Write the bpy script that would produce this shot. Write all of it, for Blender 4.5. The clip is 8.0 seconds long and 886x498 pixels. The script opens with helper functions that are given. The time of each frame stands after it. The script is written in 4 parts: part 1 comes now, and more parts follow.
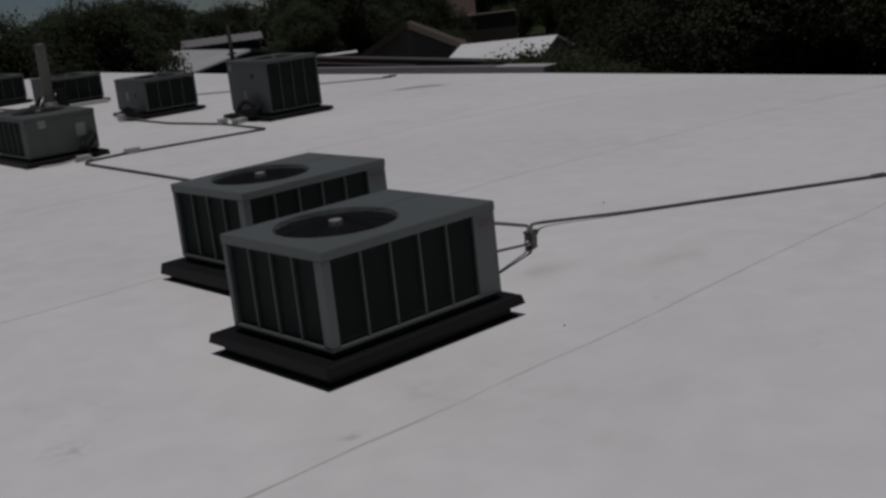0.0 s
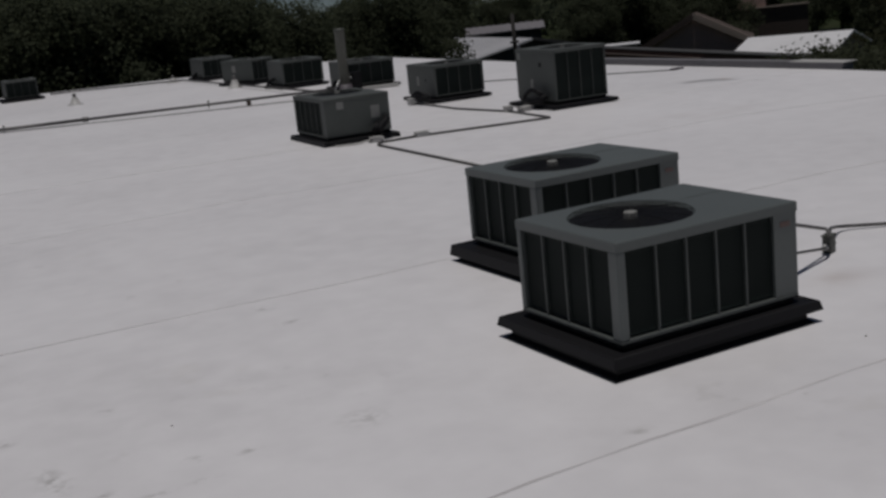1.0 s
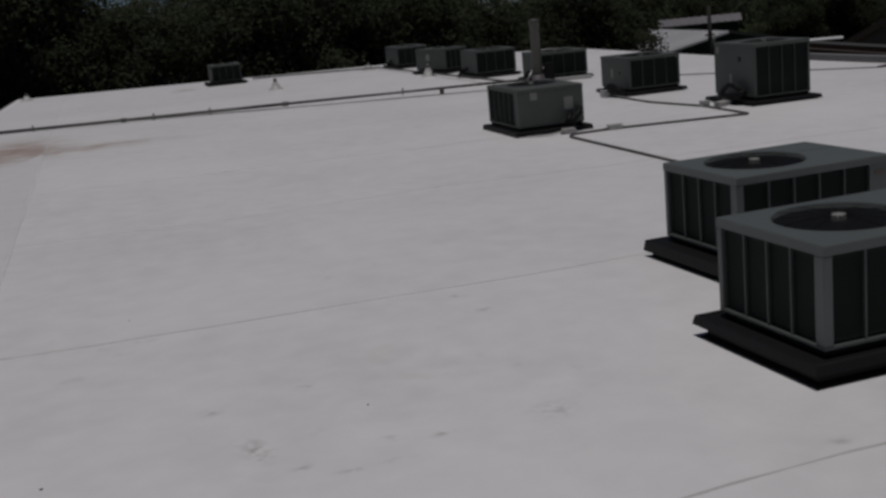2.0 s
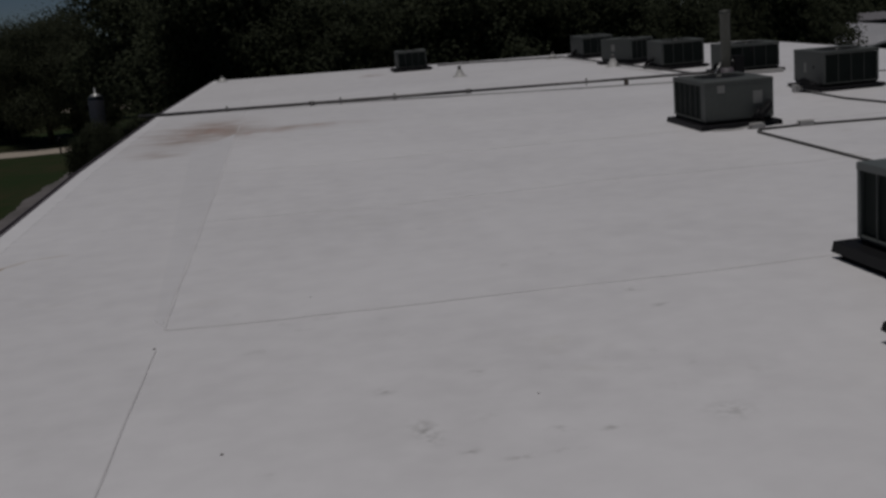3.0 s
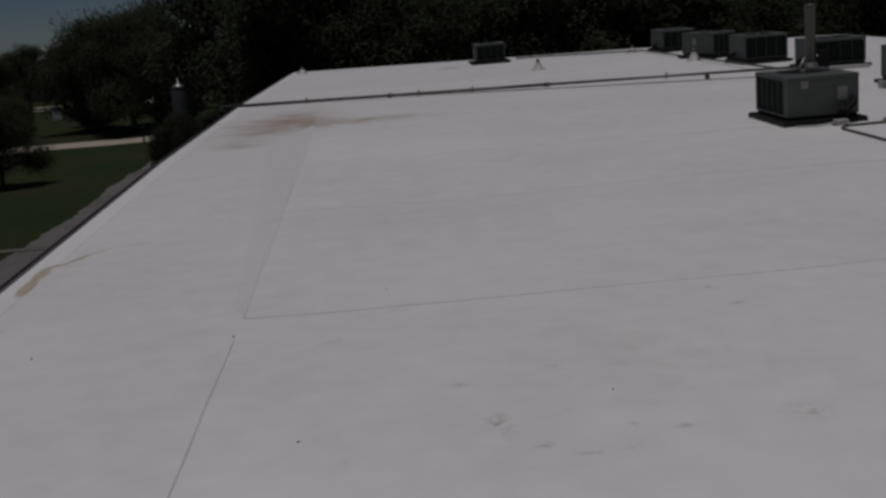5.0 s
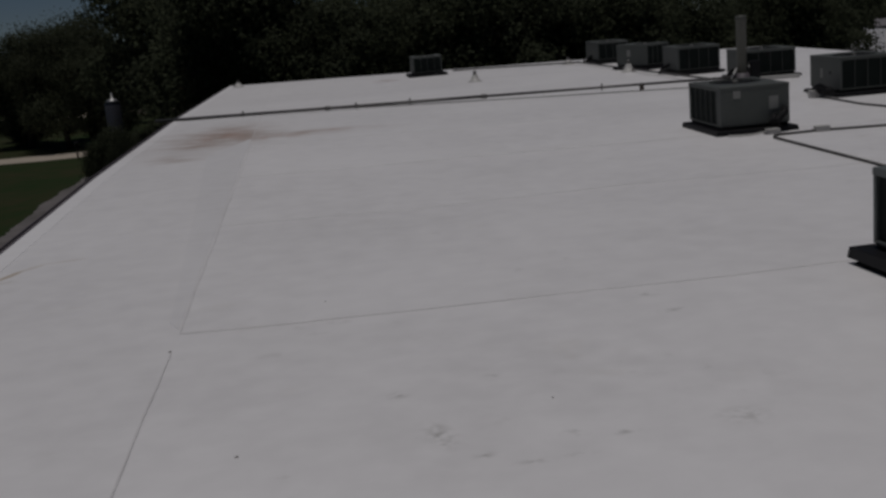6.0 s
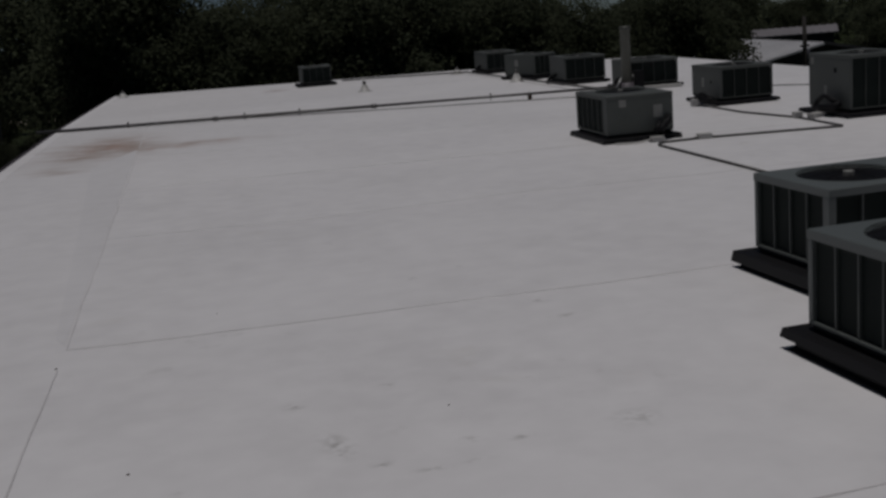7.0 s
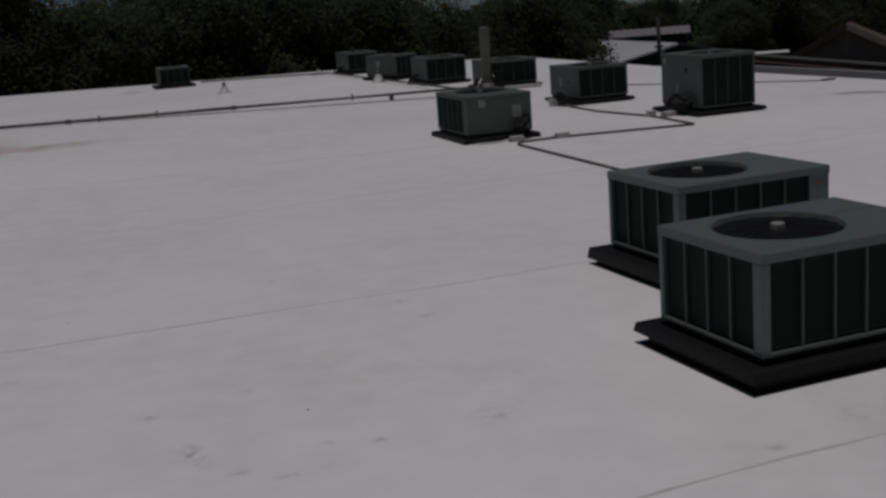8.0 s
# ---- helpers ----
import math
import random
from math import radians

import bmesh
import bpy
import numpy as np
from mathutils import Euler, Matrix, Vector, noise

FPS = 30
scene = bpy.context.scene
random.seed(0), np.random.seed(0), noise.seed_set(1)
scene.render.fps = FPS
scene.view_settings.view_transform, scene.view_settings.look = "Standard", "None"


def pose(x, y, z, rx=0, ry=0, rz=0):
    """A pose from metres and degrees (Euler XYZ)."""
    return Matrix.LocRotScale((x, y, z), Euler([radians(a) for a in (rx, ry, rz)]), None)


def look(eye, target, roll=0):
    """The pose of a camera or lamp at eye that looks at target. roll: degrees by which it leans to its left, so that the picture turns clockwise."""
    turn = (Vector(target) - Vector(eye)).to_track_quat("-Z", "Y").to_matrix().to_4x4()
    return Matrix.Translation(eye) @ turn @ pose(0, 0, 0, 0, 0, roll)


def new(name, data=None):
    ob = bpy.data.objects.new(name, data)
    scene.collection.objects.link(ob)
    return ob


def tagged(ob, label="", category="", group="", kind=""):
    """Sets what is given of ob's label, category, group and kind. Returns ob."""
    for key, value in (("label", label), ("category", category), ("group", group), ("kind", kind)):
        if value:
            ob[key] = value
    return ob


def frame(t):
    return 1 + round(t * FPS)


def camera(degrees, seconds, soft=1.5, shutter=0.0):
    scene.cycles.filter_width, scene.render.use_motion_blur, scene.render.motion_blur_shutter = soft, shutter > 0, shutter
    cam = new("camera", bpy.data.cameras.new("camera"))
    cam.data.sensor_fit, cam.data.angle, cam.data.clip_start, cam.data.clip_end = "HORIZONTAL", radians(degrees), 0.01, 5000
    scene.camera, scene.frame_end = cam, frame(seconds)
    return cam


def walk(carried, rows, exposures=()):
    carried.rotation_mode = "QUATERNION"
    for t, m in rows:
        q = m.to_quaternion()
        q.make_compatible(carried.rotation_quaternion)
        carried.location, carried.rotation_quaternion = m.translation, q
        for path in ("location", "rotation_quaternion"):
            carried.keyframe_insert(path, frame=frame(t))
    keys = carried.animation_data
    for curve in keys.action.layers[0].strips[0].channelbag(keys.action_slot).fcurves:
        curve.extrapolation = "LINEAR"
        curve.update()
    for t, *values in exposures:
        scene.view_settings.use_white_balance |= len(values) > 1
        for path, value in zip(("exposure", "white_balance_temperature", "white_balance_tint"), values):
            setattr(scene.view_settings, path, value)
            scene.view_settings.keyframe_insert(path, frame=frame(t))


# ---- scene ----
cam = camera(41.6, 8.0, soft=2.9)
# the roof falls towards the camera by about 1.4 degrees
FALL = Matrix.Translation((-3.3, -4.9, 0)) @ pose(0, 0, 0, 1.4) @ Matrix.Translation((3.3, 4.9, 0))
PATH = [
    (0, (-3.103, -5.043, 2.032), (-1.9078, -3.5009, 1.5928), -7.14),
    (0.2, (-3.118, -5.036, 2.030), (-1.9939, -3.4387, 1.5995), -7.22),
    (0.3, (-3.128, -5.017, 2.025), (-2.0422, -3.3925, 1.5997), -7.27),
    (0.5, (-3.152, -4.964, 2.033), (-2.1525, -3.2824, 1.6172), -6.79),
    (0.7, (-3.178, -4.977, 2.036), (-2.2631, -3.2464, 1.6273), -6.73),
    (0.8, (-3.194, -4.974, 2.046), (-2.3116, -3.2265, 1.6377), -6.70),
    (1, (-3.231, -4.982, 2.051), (-2.4198, -3.1991, 1.6479), -6.40),
    (1.2, (-3.232, -4.967, 2.049), (-2.4901, -3.1539, 1.6490), -6.35),
    (1.3, (-3.243, -4.958, 2.056), (-2.5355, -3.1298, 1.6581), -6.46),
    (1.5, (-3.267, -4.954, 2.053), (-2.6128, -3.1057, 1.6596), -6.13),
    (1.7, (-3.278, -4.968, 2.063), (-2.6806, -3.0997, 1.6732), -6.01),
    (1.8, (-3.294, -4.968, 2.063), (-2.7137, -3.0946, 1.6725), -5.71),
    (2, (-3.323, -4.979, 2.069), (-2.8011, -3.0873, 1.6821), -5.72),
    (2.2, (-3.328, -4.989, 2.065), (-2.8820, -3.0776, 1.6833), -5.61),
    (3.3, (-3.332, -4.980, 2.067), (-3.1709, -3.0218, 1.6907), -4.87),
    (3.4, (-3.330, -4.981, 2.073), (-3.1882, -3.0221, 1.6980), -4.92),
    (3.5, (-3.335, -4.986, 2.068), (-3.2009, -3.0256, 1.6949), -5.02),
    (3.6, (-3.333, -4.985, 2.069), (-3.2140, -3.0229, 1.6974), -4.99),
    (3.7, (-3.336, -4.979, 2.068), (-3.2274, -3.0165, 1.6977), -4.99),
    (3.8, (-3.333, -4.979, 2.063), (-3.2281, -3.0167, 1.6918), -4.96),
    (3.9, (-3.339, -4.976, 2.067), (-3.2238, -3.0179, 1.6774), -4.97),
    (4, (-3.345, -4.987, 2.068), (-3.2350, -3.0298, 1.6697), -4.95),
    (4.1, (-3.344, -4.989, 2.067), (-3.2449, -3.0311, 1.6704), -4.98),
    (4.2, (-3.338, -4.990, 2.069), (-3.2367, -3.0316, 1.6744), -4.92),
    (5.3, (-3.345, -5.011, 2.076), (-3.2462, -3.0485, 1.7006), -4.59),
    (5.5, (-3.347, -5.004, 2.072), (-3.2134, -3.0434, 1.6979), -4.62),
    (5.7, (-3.339, -4.992, 2.071), (-3.1888, -3.0322, 1.7005), -4.74),
    (5.8, (-3.332, -4.990, 2.070), (-3.1643, -3.0313, 1.7011), -4.78),
    (6, (-3.332, -4.995, 2.061), (-3.1294, -3.0389, 1.6944), -4.87),
    (6.2, (-3.325, -5.000, 2.059), (-3.0810, -3.0495, 1.6923), -4.97),
    (6.3, (-3.327, -4.993, 2.057), (-3.0641, -3.0445, 1.6909), -5.01),
    (6.5, (-3.325, -4.994, 2.060), (-3.0261, -3.0504, 1.6938), -4.87),
    (6.7, (-3.333, -4.987, 2.057), (-2.9963, -3.0494, 1.6909), -4.77),
    (6.8, (-3.337, -4.990, 2.056), (-2.9872, -3.0544, 1.6923), -4.78),
    (7, (-3.343, -4.993, 2.056), (-2.9563, -3.0651, 1.6908), -4.75),
    (7.2, (-3.330, -4.980, 2.062), (-2.9112, -3.0595, 1.6908), -4.78),
    (7.3, (-3.322, -4.974, 2.060), (-2.8823, -3.0590, 1.6867), -4.91),
    (7.5, (-3.323, -4.959, 2.052), (-2.8431, -3.0543, 1.6769), -4.87),
    (7.7, (-3.306, -4.943, 2.054), (-2.7916, -3.0477, 1.6771), -4.89),
    (7.8, (-3.301, -4.945, 2.044), (-2.7803, -3.0508, 1.6677), -4.62),
    (7.9, (-3.286, -4.947, 2.046), (-2.7418, -3.0598, 1.6678), -4.82),
    (8, (-3.281, -4.976, 2.050), (-2.6762, -3.1087, 1.6678), -4.66),
]
walk(cam, [(t, look(eye, target, roll)) for t, eye, target, roll in PATH],
     exposures=[(0.0, -1.69, 6390, 12.0), (0.5, -1.57, 6390, 12.0), (1.0, -1.47, 6390, 12.0), (1.5, -1.56, 6390, 12.0), (2.0, -1.69, 6390, 12.0),
                (3.5, -1.97, 6390, 12.0), (5.5, -1.97, 6390, 12.0), (7.0, -1.94, 6390, 12.0), (8.0, -1.91, 6390, 12.0)])

# ---- daylight ----
world = bpy.data.worlds.new("sky")
scene.world = world
world.use_nodes = True
wn = world.node_tree.nodes
sky = wn.new("ShaderNodeTexSky")
sky.sky_type = "NISHITA"
sky.sun_disc = False
SUN_EL, SUN_AZ = 84.0, 205.0          # height, and turn from +y towards +x
sky.sun_elevation = radians(SUN_EL)
sky.sun_rotation = radians(SUN_AZ)
sky.air_density = 0.8
sky.altitude = 2500.0
sky.dust_density = 0.6
sky.ozone_density = 3.0
world.node_tree.links.new(sky.outputs[0], wn["Background"].inputs[0])
wn["Background"].inputs[1].default_value = 0.044
sun = new("sun", bpy.data.lights.new("sun", "SUN"))
sun.data.energy = 4.8
sun.data.angle = radians(0.53)
sun.data.color = (1.0, 0.965, 0.92)
sd = Vector((math.sin(radians(SUN_AZ)) * math.cos(radians(SUN_EL)), math.cos(radians(SUN_AZ)) * math.cos(radians(SUN_EL)), math.sin(radians(SUN_EL))))
sun.matrix_world = look(sd * 60, (0, 0, 0))


# ---- materials ----
def material(name, base, dark, rough=0.6, metal=0.0, grain=40.0, stain=2.5, amount=0.5, bump=0.1, per_object=0.0, per_island=0.0, spec=0.5):
    """Two scales of variation between base and dark, with fine relief, in metres."""
    m = bpy.data.materials.new(name)
    m.use_nodes = True
    n, l = m.node_tree.nodes, m.node_tree.links
    b = n["Principled BSDF"]
    g = n.new("ShaderNodeNewGeometry")
    big, small = n.new("ShaderNodeTexNoise"), n.new("ShaderNodeTexNoise")
    big.inputs["Scale"].default_value, small.inputs["Scale"].default_value = stain, grain
    big.inputs["Detail"].default_value, small.inputs["Detail"].default_value = 5, 4
    for t in (big, small):
        l.new(g.outputs["Position"], t.inputs["Vector"])
    mx = n.new("ShaderNodeMath")
    mx.operation = "MULTIPLY"
    l.new(big.outputs["Fac"], mx.inputs[0])
    l.new(small.outputs["Fac"], mx.inputs[1])
    ramp = n.new("ShaderNodeMapRange")
    ramp.inputs["From Min"].default_value, ramp.inputs["From Max"].default_value = 0.12, 0.42
    ramp.inputs["To Max"].default_value = amount
    l.new(mx.outputs[0], ramp.inputs["Value"])
    mix = n.new("ShaderNodeMix")
    mix.data_type = "RGBA"
    mix.inputs[6].default_value, mix.inputs[7].default_value = (*base, 1), (*dark, 1)
    l.new(ramp.outputs[0], mix.inputs[0])
    out = mix.outputs[2]
    if per_object or per_island:
        hsv = n.new("ShaderNodeHueSaturation")
        rnd = n.new("ShaderNodeMapRange")
        k = per_object or per_island
        rnd.inputs["To Min"].default_value, rnd.inputs["To Max"].default_value = 1 - k, 1 + k
        if per_object:
            oi = n.new("ShaderNodeObjectInfo")
            l.new(oi.outputs["Random"], rnd.inputs["Value"])
        else:
            l.new(g.outputs["Random Per Island"], rnd.inputs["Value"])
        l.new(rnd.outputs[0], hsv.inputs["Value"])
        l.new(out, hsv.inputs["Color"])
        out = hsv.outputs[0]
    l.new(out, b.inputs["Base Color"])
    b.inputs["Roughness"].default_value, b.inputs["Metallic"].default_value = rough, metal
    b.inputs["Specular IOR Level"].default_value = spec
    if bump:
        bp = n.new("ShaderNodeBump")
        bp.inputs["Strength"].default_value, bp.inputs["Distance"].default_value = bump, 0.01
        l.new(small.outputs["Fac"], bp.inputs["Height"])
        l.new(bp.outputs[0], b.inputs["Normal"])
    return m


def membrane_material(name="membrane", base=(0.835, 0.82, 0.825), dark=(0.70, 0.685, 0.69)):
    """White welded sheet with faint dirt, grey scuffs and a few rusty water marks where rain stands."""
    m = material(name, base, dark, 0.45, grain=4.0, stain=0.4, amount=0.7, bump=0.012, per_object=0.02, spec=0.6)
    n, l = m.node_tree.nodes, m.node_tree.links
    b = n["Principled BSDF"]
    col = b.inputs["Base Color"].links[0].from_socket
    g = n.new("ShaderNodeNewGeometry")

    def noise_at(scale, detail=4.0, stretch=(1, 1, 1)):
        mp = n.new("ShaderNodeMapping")
        mp.inputs["Scale"].default_value = stretch
        l.new(g.outputs["Position"], mp.inputs["Vector"])
        t = n.new("ShaderNodeTexNoise")
        t.inputs["Scale"].default_value, t.inputs["Detail"].default_value = scale, detail
        l.new(mp.outputs[0], t.inputs["Vector"])
        return t.outputs["Fac"]

    def ramp(socket, lo, hi, to=1.0):
        r = n.new("ShaderNodeMapRange")
        r.interpolation_type = "SMOOTHSTEP"
        r.inputs["From Min"].default_value, r.inputs["From Max"].default_value, r.inputs["To Max"].default_value = lo, hi, to
        l.new(socket, r.inputs["Value"])
        return r.outputs[0]

    def times(a, c):
        k = n.new("ShaderNodeMath")
        k.operation = "MULTIPLY"
        l.new(a, k.inputs[0])
        l.new(c, k.inputs[1])
        return k.outputs[0]

    def spot(x, y, rx, ry, turn=0.0):
        mp = n.new("ShaderNodeMapping")
        mp.vector_type = "TEXTURE"
        mp.inputs["Location"].default_value = (x, y, 0)
        mp.inputs["Rotation"].default_value = (0, 0, radians(turn))
        mp.inputs["Scale"].default_value = (rx, ry, 40)
        l.new(g.outputs["Position"], mp.inputs["Vector"])
        gr = n.new("ShaderNodeTexGradient")
        gr.gradient_type = "QUADRATIC_SPHERE"
        l.new(mp.outputs[0], gr.inputs["Vector"])
        return gr.outputs["Fac"]

    def over(socket, colour, fac):
        mix = n.new("ShaderNodeMix")
        mix.data_type = "RGBA"
        l.new(fac, mix.inputs[0])
        l.new(socket, mix.inputs[6])
        mix.inputs[7].default_value = (*colour, 1)
        return mix.outputs[2]

    # broad grey drift and small scattered scuffs everywhere
    col = over(col, (0.60, 0.585, 0.59), ramp(noise_at(0.20, 3.0, (0.6, 1, 1)), 0.42, 0.76, 0.20))
    col = over(col, (0.62, 0.60, 0.60), ramp(noise_at(0.9, 4.0, (1, 0.22, 1)), 0.52, 0.78, 0.11))
    col = over(col, (0.58, 0.575, 0.56), ramp(noise_at(1.1, 5.0, (0.25, 1, 1)), 0.54, 0.78, 0.10))
    col = over(col, (0.42, 0.41, 0.39), times(ramp(noise_at(5.0, 3.0), 0.62, 0.74, 0.20), ramp(noise_at(0.7, 2.0), 0.50, 0.66)))
    col = over(col, (0.55, 0.52, 0.46), times(ramp(noise_at(2.2, 5.0), 0.60, 0.74, 0.18), ramp(noise_at(0.45, 2.0), 0.52, 0.66)))
    blots = noise_at(15.0, 4.0)
    streaks = noise_at(1.9, 6.0, (0.8, 1.1, 1))
    # trodden scuffs near the walker, marks by the units, rust where water stands by the edge
    for x, y, rx, ry, turn in ((-2.86, 0.54, 0.06, 0.05, 20), (-2.87, 0.41, 0.07, 0.05, -10), (-2.86, 0.27, 0.07, 0.06, 15), (-2.86, 0.42, 0.14, 0.34, 8), (-3.01, 1.07, 0.10, 0.12, 0), (-2.23, 0.24, 0.11, 0.07, -10), (-2.26, -0.03, 0.13, 0.045, 4),
                               (-2.0, 0.17, 0.11, 0.07, 10), (-2.48, -0.05, 0.16, 0.05, 0), (-2.48, 1.21, 0.08, 0.10, 0), (-2.69, 0.09, 0.09, 0.08, 0), (-1.17, 2.6, 0.16, 0.16, 0), (-1.12, 2.13, 0.2, 0.09, 5), (0.37, -0.93, 0.09, 0.05, 10), (-0.47, -0.80, 0.12, 0.08, 0), (-1.4, 0.2, 0.2, 0.2, 0)):
        col = over(col, (0.36, 0.35, 0.33), times(spot(x, y, rx, ry, turn), ramp(blots, 0.42, 0.62, 0.62)))
    for x, y, rx, ry, turn, k in ((-5.0, 16.9, 1.5, 3.0, -8, 1.0), (-4.5, 16.3, 0.9, 2.2, 4, 0.9), (-5.3, 15.1, 0.9, 0.8, 0, 0.8), (-3.4, 15.8, 2.2, 0.9, -6, 0.8), (-5.6, 13.6, 0.9, 0.9, 0, 0.5), (6.5, 7.5, 1.6, 0.8, 0, 0.25), (2.6, -0.1, 0.7, 0.4, 0, 0.3), (-5.4, 13.2, 0.7, 0.5, 0, 0.5), (8.95, 10.95, 0.4, 0.22, 10, 0.9), (9.35, 10.7, 0.22, 0.3, 0, 0.9), (1.9, 0.45, 0.5, 0.35, 0, 0.4), (0.2, 29.0, 0.5, 0.4, 0, 0.3), (-1.1, 28.45, 0.7, 0.35, -34, 1.0), (-5.1, 16.0, 2.2, 4.0, 0, 0.5)):
        col = over(col, (0.38, 0.30, 0.25), times(spot(x, y, rx, ry, turn), ramp(streaks, 0.30, 0.60, k)))
    drips = noise_at(3.0, 6.0, (1.3, 0.35, 1))
    for x, y, rx, ry, turn, k in ((-4.9, 16.4, 1.2, 2.4, -4, 0.42), (-4.0, 15.5, 1.3, 0.6, -8, 0.45), (-2.9, 15.9, 1.4, 0.35, -5, 0.5)):
        col = over(col, (0.46, 0.27, 0.21), times(spot(x, y, rx, ry, turn), ramp(drips, 0.42, 0.62, k)))
    run = ((-6.27, 4.2), (-6.29, 4.75), (-6.30, 5.22), (-6.16, 5.36), (-6.05, 5.66), (-5.88, 5.90), (-5.55, 5.98))
    for i, ((xa, ya), (xb, yb)) in enumerate(zip(run, run[1:])):
        k, turn = math.hypot(xb - xa, yb - ya), math.degrees(math.atan2(yb - ya, xb - xa))
        wide = spot((xa + xb) / 2, (ya + yb) / 2, 0.85 * k, 0.085 if i < 2 else 0.055, turn)
        col = over(col, (0.42, 0.33, 0.22), ramp(times(wide, ramp(streaks, 0.15, 0.5)), 0.0, 0.22, 0.75 if i < 4 else 0.35))
    col = over(col, (0.50, 0.45, 0.38), ramp(spot(-6.1, 5.22, 0.2, 0.05, 12), 0.0, 0.5, 0.5))
    # a rusty line before the lone unit
    col = over(col, (0.36, 0.27, 0.25), ramp(spot(-1.1, 27.92, 0.75, 0.16, 14), 0.0, 0.35, 0.85))
    # a smeared grey mark near the parapet
    for x, y, rx, ry, turn in ((9.02, 10.92, 0.62, 0.26, -14), (9.20, 10.66, 0.6, 0.2, -55)):
        col = over(col, (0.36, 0.355, 0.36), ramp(spot(x, y, rx, ry, turn), 0.02, 0.4, 0.8))
    l.new(col, b.inputs["Base Color"])
    return m


MEMBRANE = membrane_material()
MEMBRANE_NEW = membrane_material("membrane_edge", (0.86, 0.845, 0.85), (0.76, 0.745, 0.75))
BEAD = material("seam_bead", (0.60, 0.58, 0.585), (0.74, 0.725, 0.73), 0.6, grain=3.0, stain=0.9, amount=1.0, bump=0.0, spec=0.3)
BEAD_FAINT = material("seam_bead_flat", (0.67, 0.655, 0.66), (0.76, 0.745, 0.75), 0.8, grain=3.0, stain=0.9, amount=1.0, bump=0.0, spec=0.2)
SEAM_LINE = material("seam_dirt", (0.50, 0.48, 0.48), (0.68, 0.66, 0.66), 0.7, grain=3.0, stain=0.9, amount=1.0, bump=0.0, spec=0.2)
CASING = material("casing", (0.114, 0.127, 0.122), (0.088, 0.098, 0.095), 0.45, grain=60, stain=3.0, amount=0.5, bump=0.03, per_object=0.05)
CASING_OLD = material("casing_faded", (0.080, 0.087, 0.080), (0.051, 0.057, 0.052), 0.6, grain=60, stain=2.0, amount=0.6, bump=0.03, per_object=0.08)
COIL = material("coil", (0.013, 0.018, 0.016), (0.008, 0.0112, 0.0102), 0.6, 0.0, grain=160, stain=5, amount=0.6, bump=0.25, spec=0.12)
BLACK = material("black_paint", (0.012, 0.0118, 0.0128), (0.008, 0.008, 0.0088), 0.55, 0.0, grain=70, stain=4, amount=0.6, bump=0.06, spec=0.12)
CURB = material("curb_metal", (0.0095, 0.009, 0.0098), (0.0065, 0.006, 0.0068), 0.55, 0.0, grain=50, stain=3, amount=0.6, bump=0.06, spec=0.25)
STEEL = material("galvanised", (0.40, 0.40, 0.39), (0.25, 0.25, 0.25), 0.45, 0.7, grain=45, stain=6, amount=0.7, bump=0.05)
PIPE = material("pipe_grey", (0.12, 0.116, 0.112), (0.06, 0.057, 0.055), 0.42, 0.35, grain=60, stain=5, amount=0.7, bump=0.08)
PVC = material("white_plastic", (0.48, 0.47, 0.45), (0.34, 0.33, 0.32), 0.5, grain=30, stain=6, amount=0.5, bump=0.02)
PAPER = material("label_paper", (0.24, 0.24, 0.225), (0.18, 0.18, 0.17), 0.7, grain=40, stain=8, amount=0.4, bump=0.0)
RED = material("red_mark", (0.145, 0.092, 0.080), (0.12, 0.08, 0.072), 0.6, grain=40, stain=8, amount=0.4, bump=0.0)
WOOD_BLOCK = material("block_wood", (0.085, 0.066, 0.05), (0.05, 0.038, 0.03), 0.8, grain=30, stain=6, amount=0.8, bump=0.2)
FLUE = material("flue_metal", (0.095, 0.098, 0.086), (0.055, 0.056, 0.048), 0.6, 0.2, grain=30, stain=4, amount=0.7, bump=0.05)
FASCIA = material("edge_metal", (0.095, 0.080, 0.092), (0.05, 0.045, 0.052), 0.6, 0.0, grain=30, stain=2, amount=0.6, bump=0.05)
COPING = material("coping", (0.19, 0.183, 0.19), (0.11, 0.106, 0.11), 0.6, 0.0, grain=20, stain=1.5, amount=0.6, bump=0.04)
MULLION = material("dark_mullion", (0.06, 0.066, 0.06), (0.04, 0.044, 0.04), 0.6, grain=60, stain=3, amount=0.5, bump=0.0)
MULLION_NEW = material("grey_mullion", (0.080, 0.088, 0.083), (0.058, 0.065, 0.061), 0.5, grain=60, stain=3, amount=0.5, bump=0.0)
DRIVE = material("drive_gravel", (0.165, 0.152, 0.152), (0.095, 0.090, 0.086), 0.9, grain=1.6, stain=0.3, amount=0.9, bump=0.3, spec=0.1)
MEMBRANE_GREY = material("membrane_strip", (0.78, 0.768, 0.775), (0.68, 0.665, 0.672), 0.45, grain=4.0, stain=0.4, amount=0.7, bump=0.012, spec=0.6)
GUTTER = material("gutter_metal", (0.19, 0.165, 0.15), (0.10, 0.088, 0.08), 0.75, 0.0, grain=9, stain=0.8, amount=0.8, bump=0.04)
BRICK = material("brick_wall", (0.30, 0.17, 0.12), (0.20, 0.11, 0.08), 0.85, grain=30, stain=1.5, amount=0.7, bump=0.2)
GRASS = material("lawn", (0.016, 0.031, 0.009), (0.036, 0.033, 0.016), 0.9, grain=1.1, stain=0.13, amount=1.0, bump=0.5, spec=0.1)
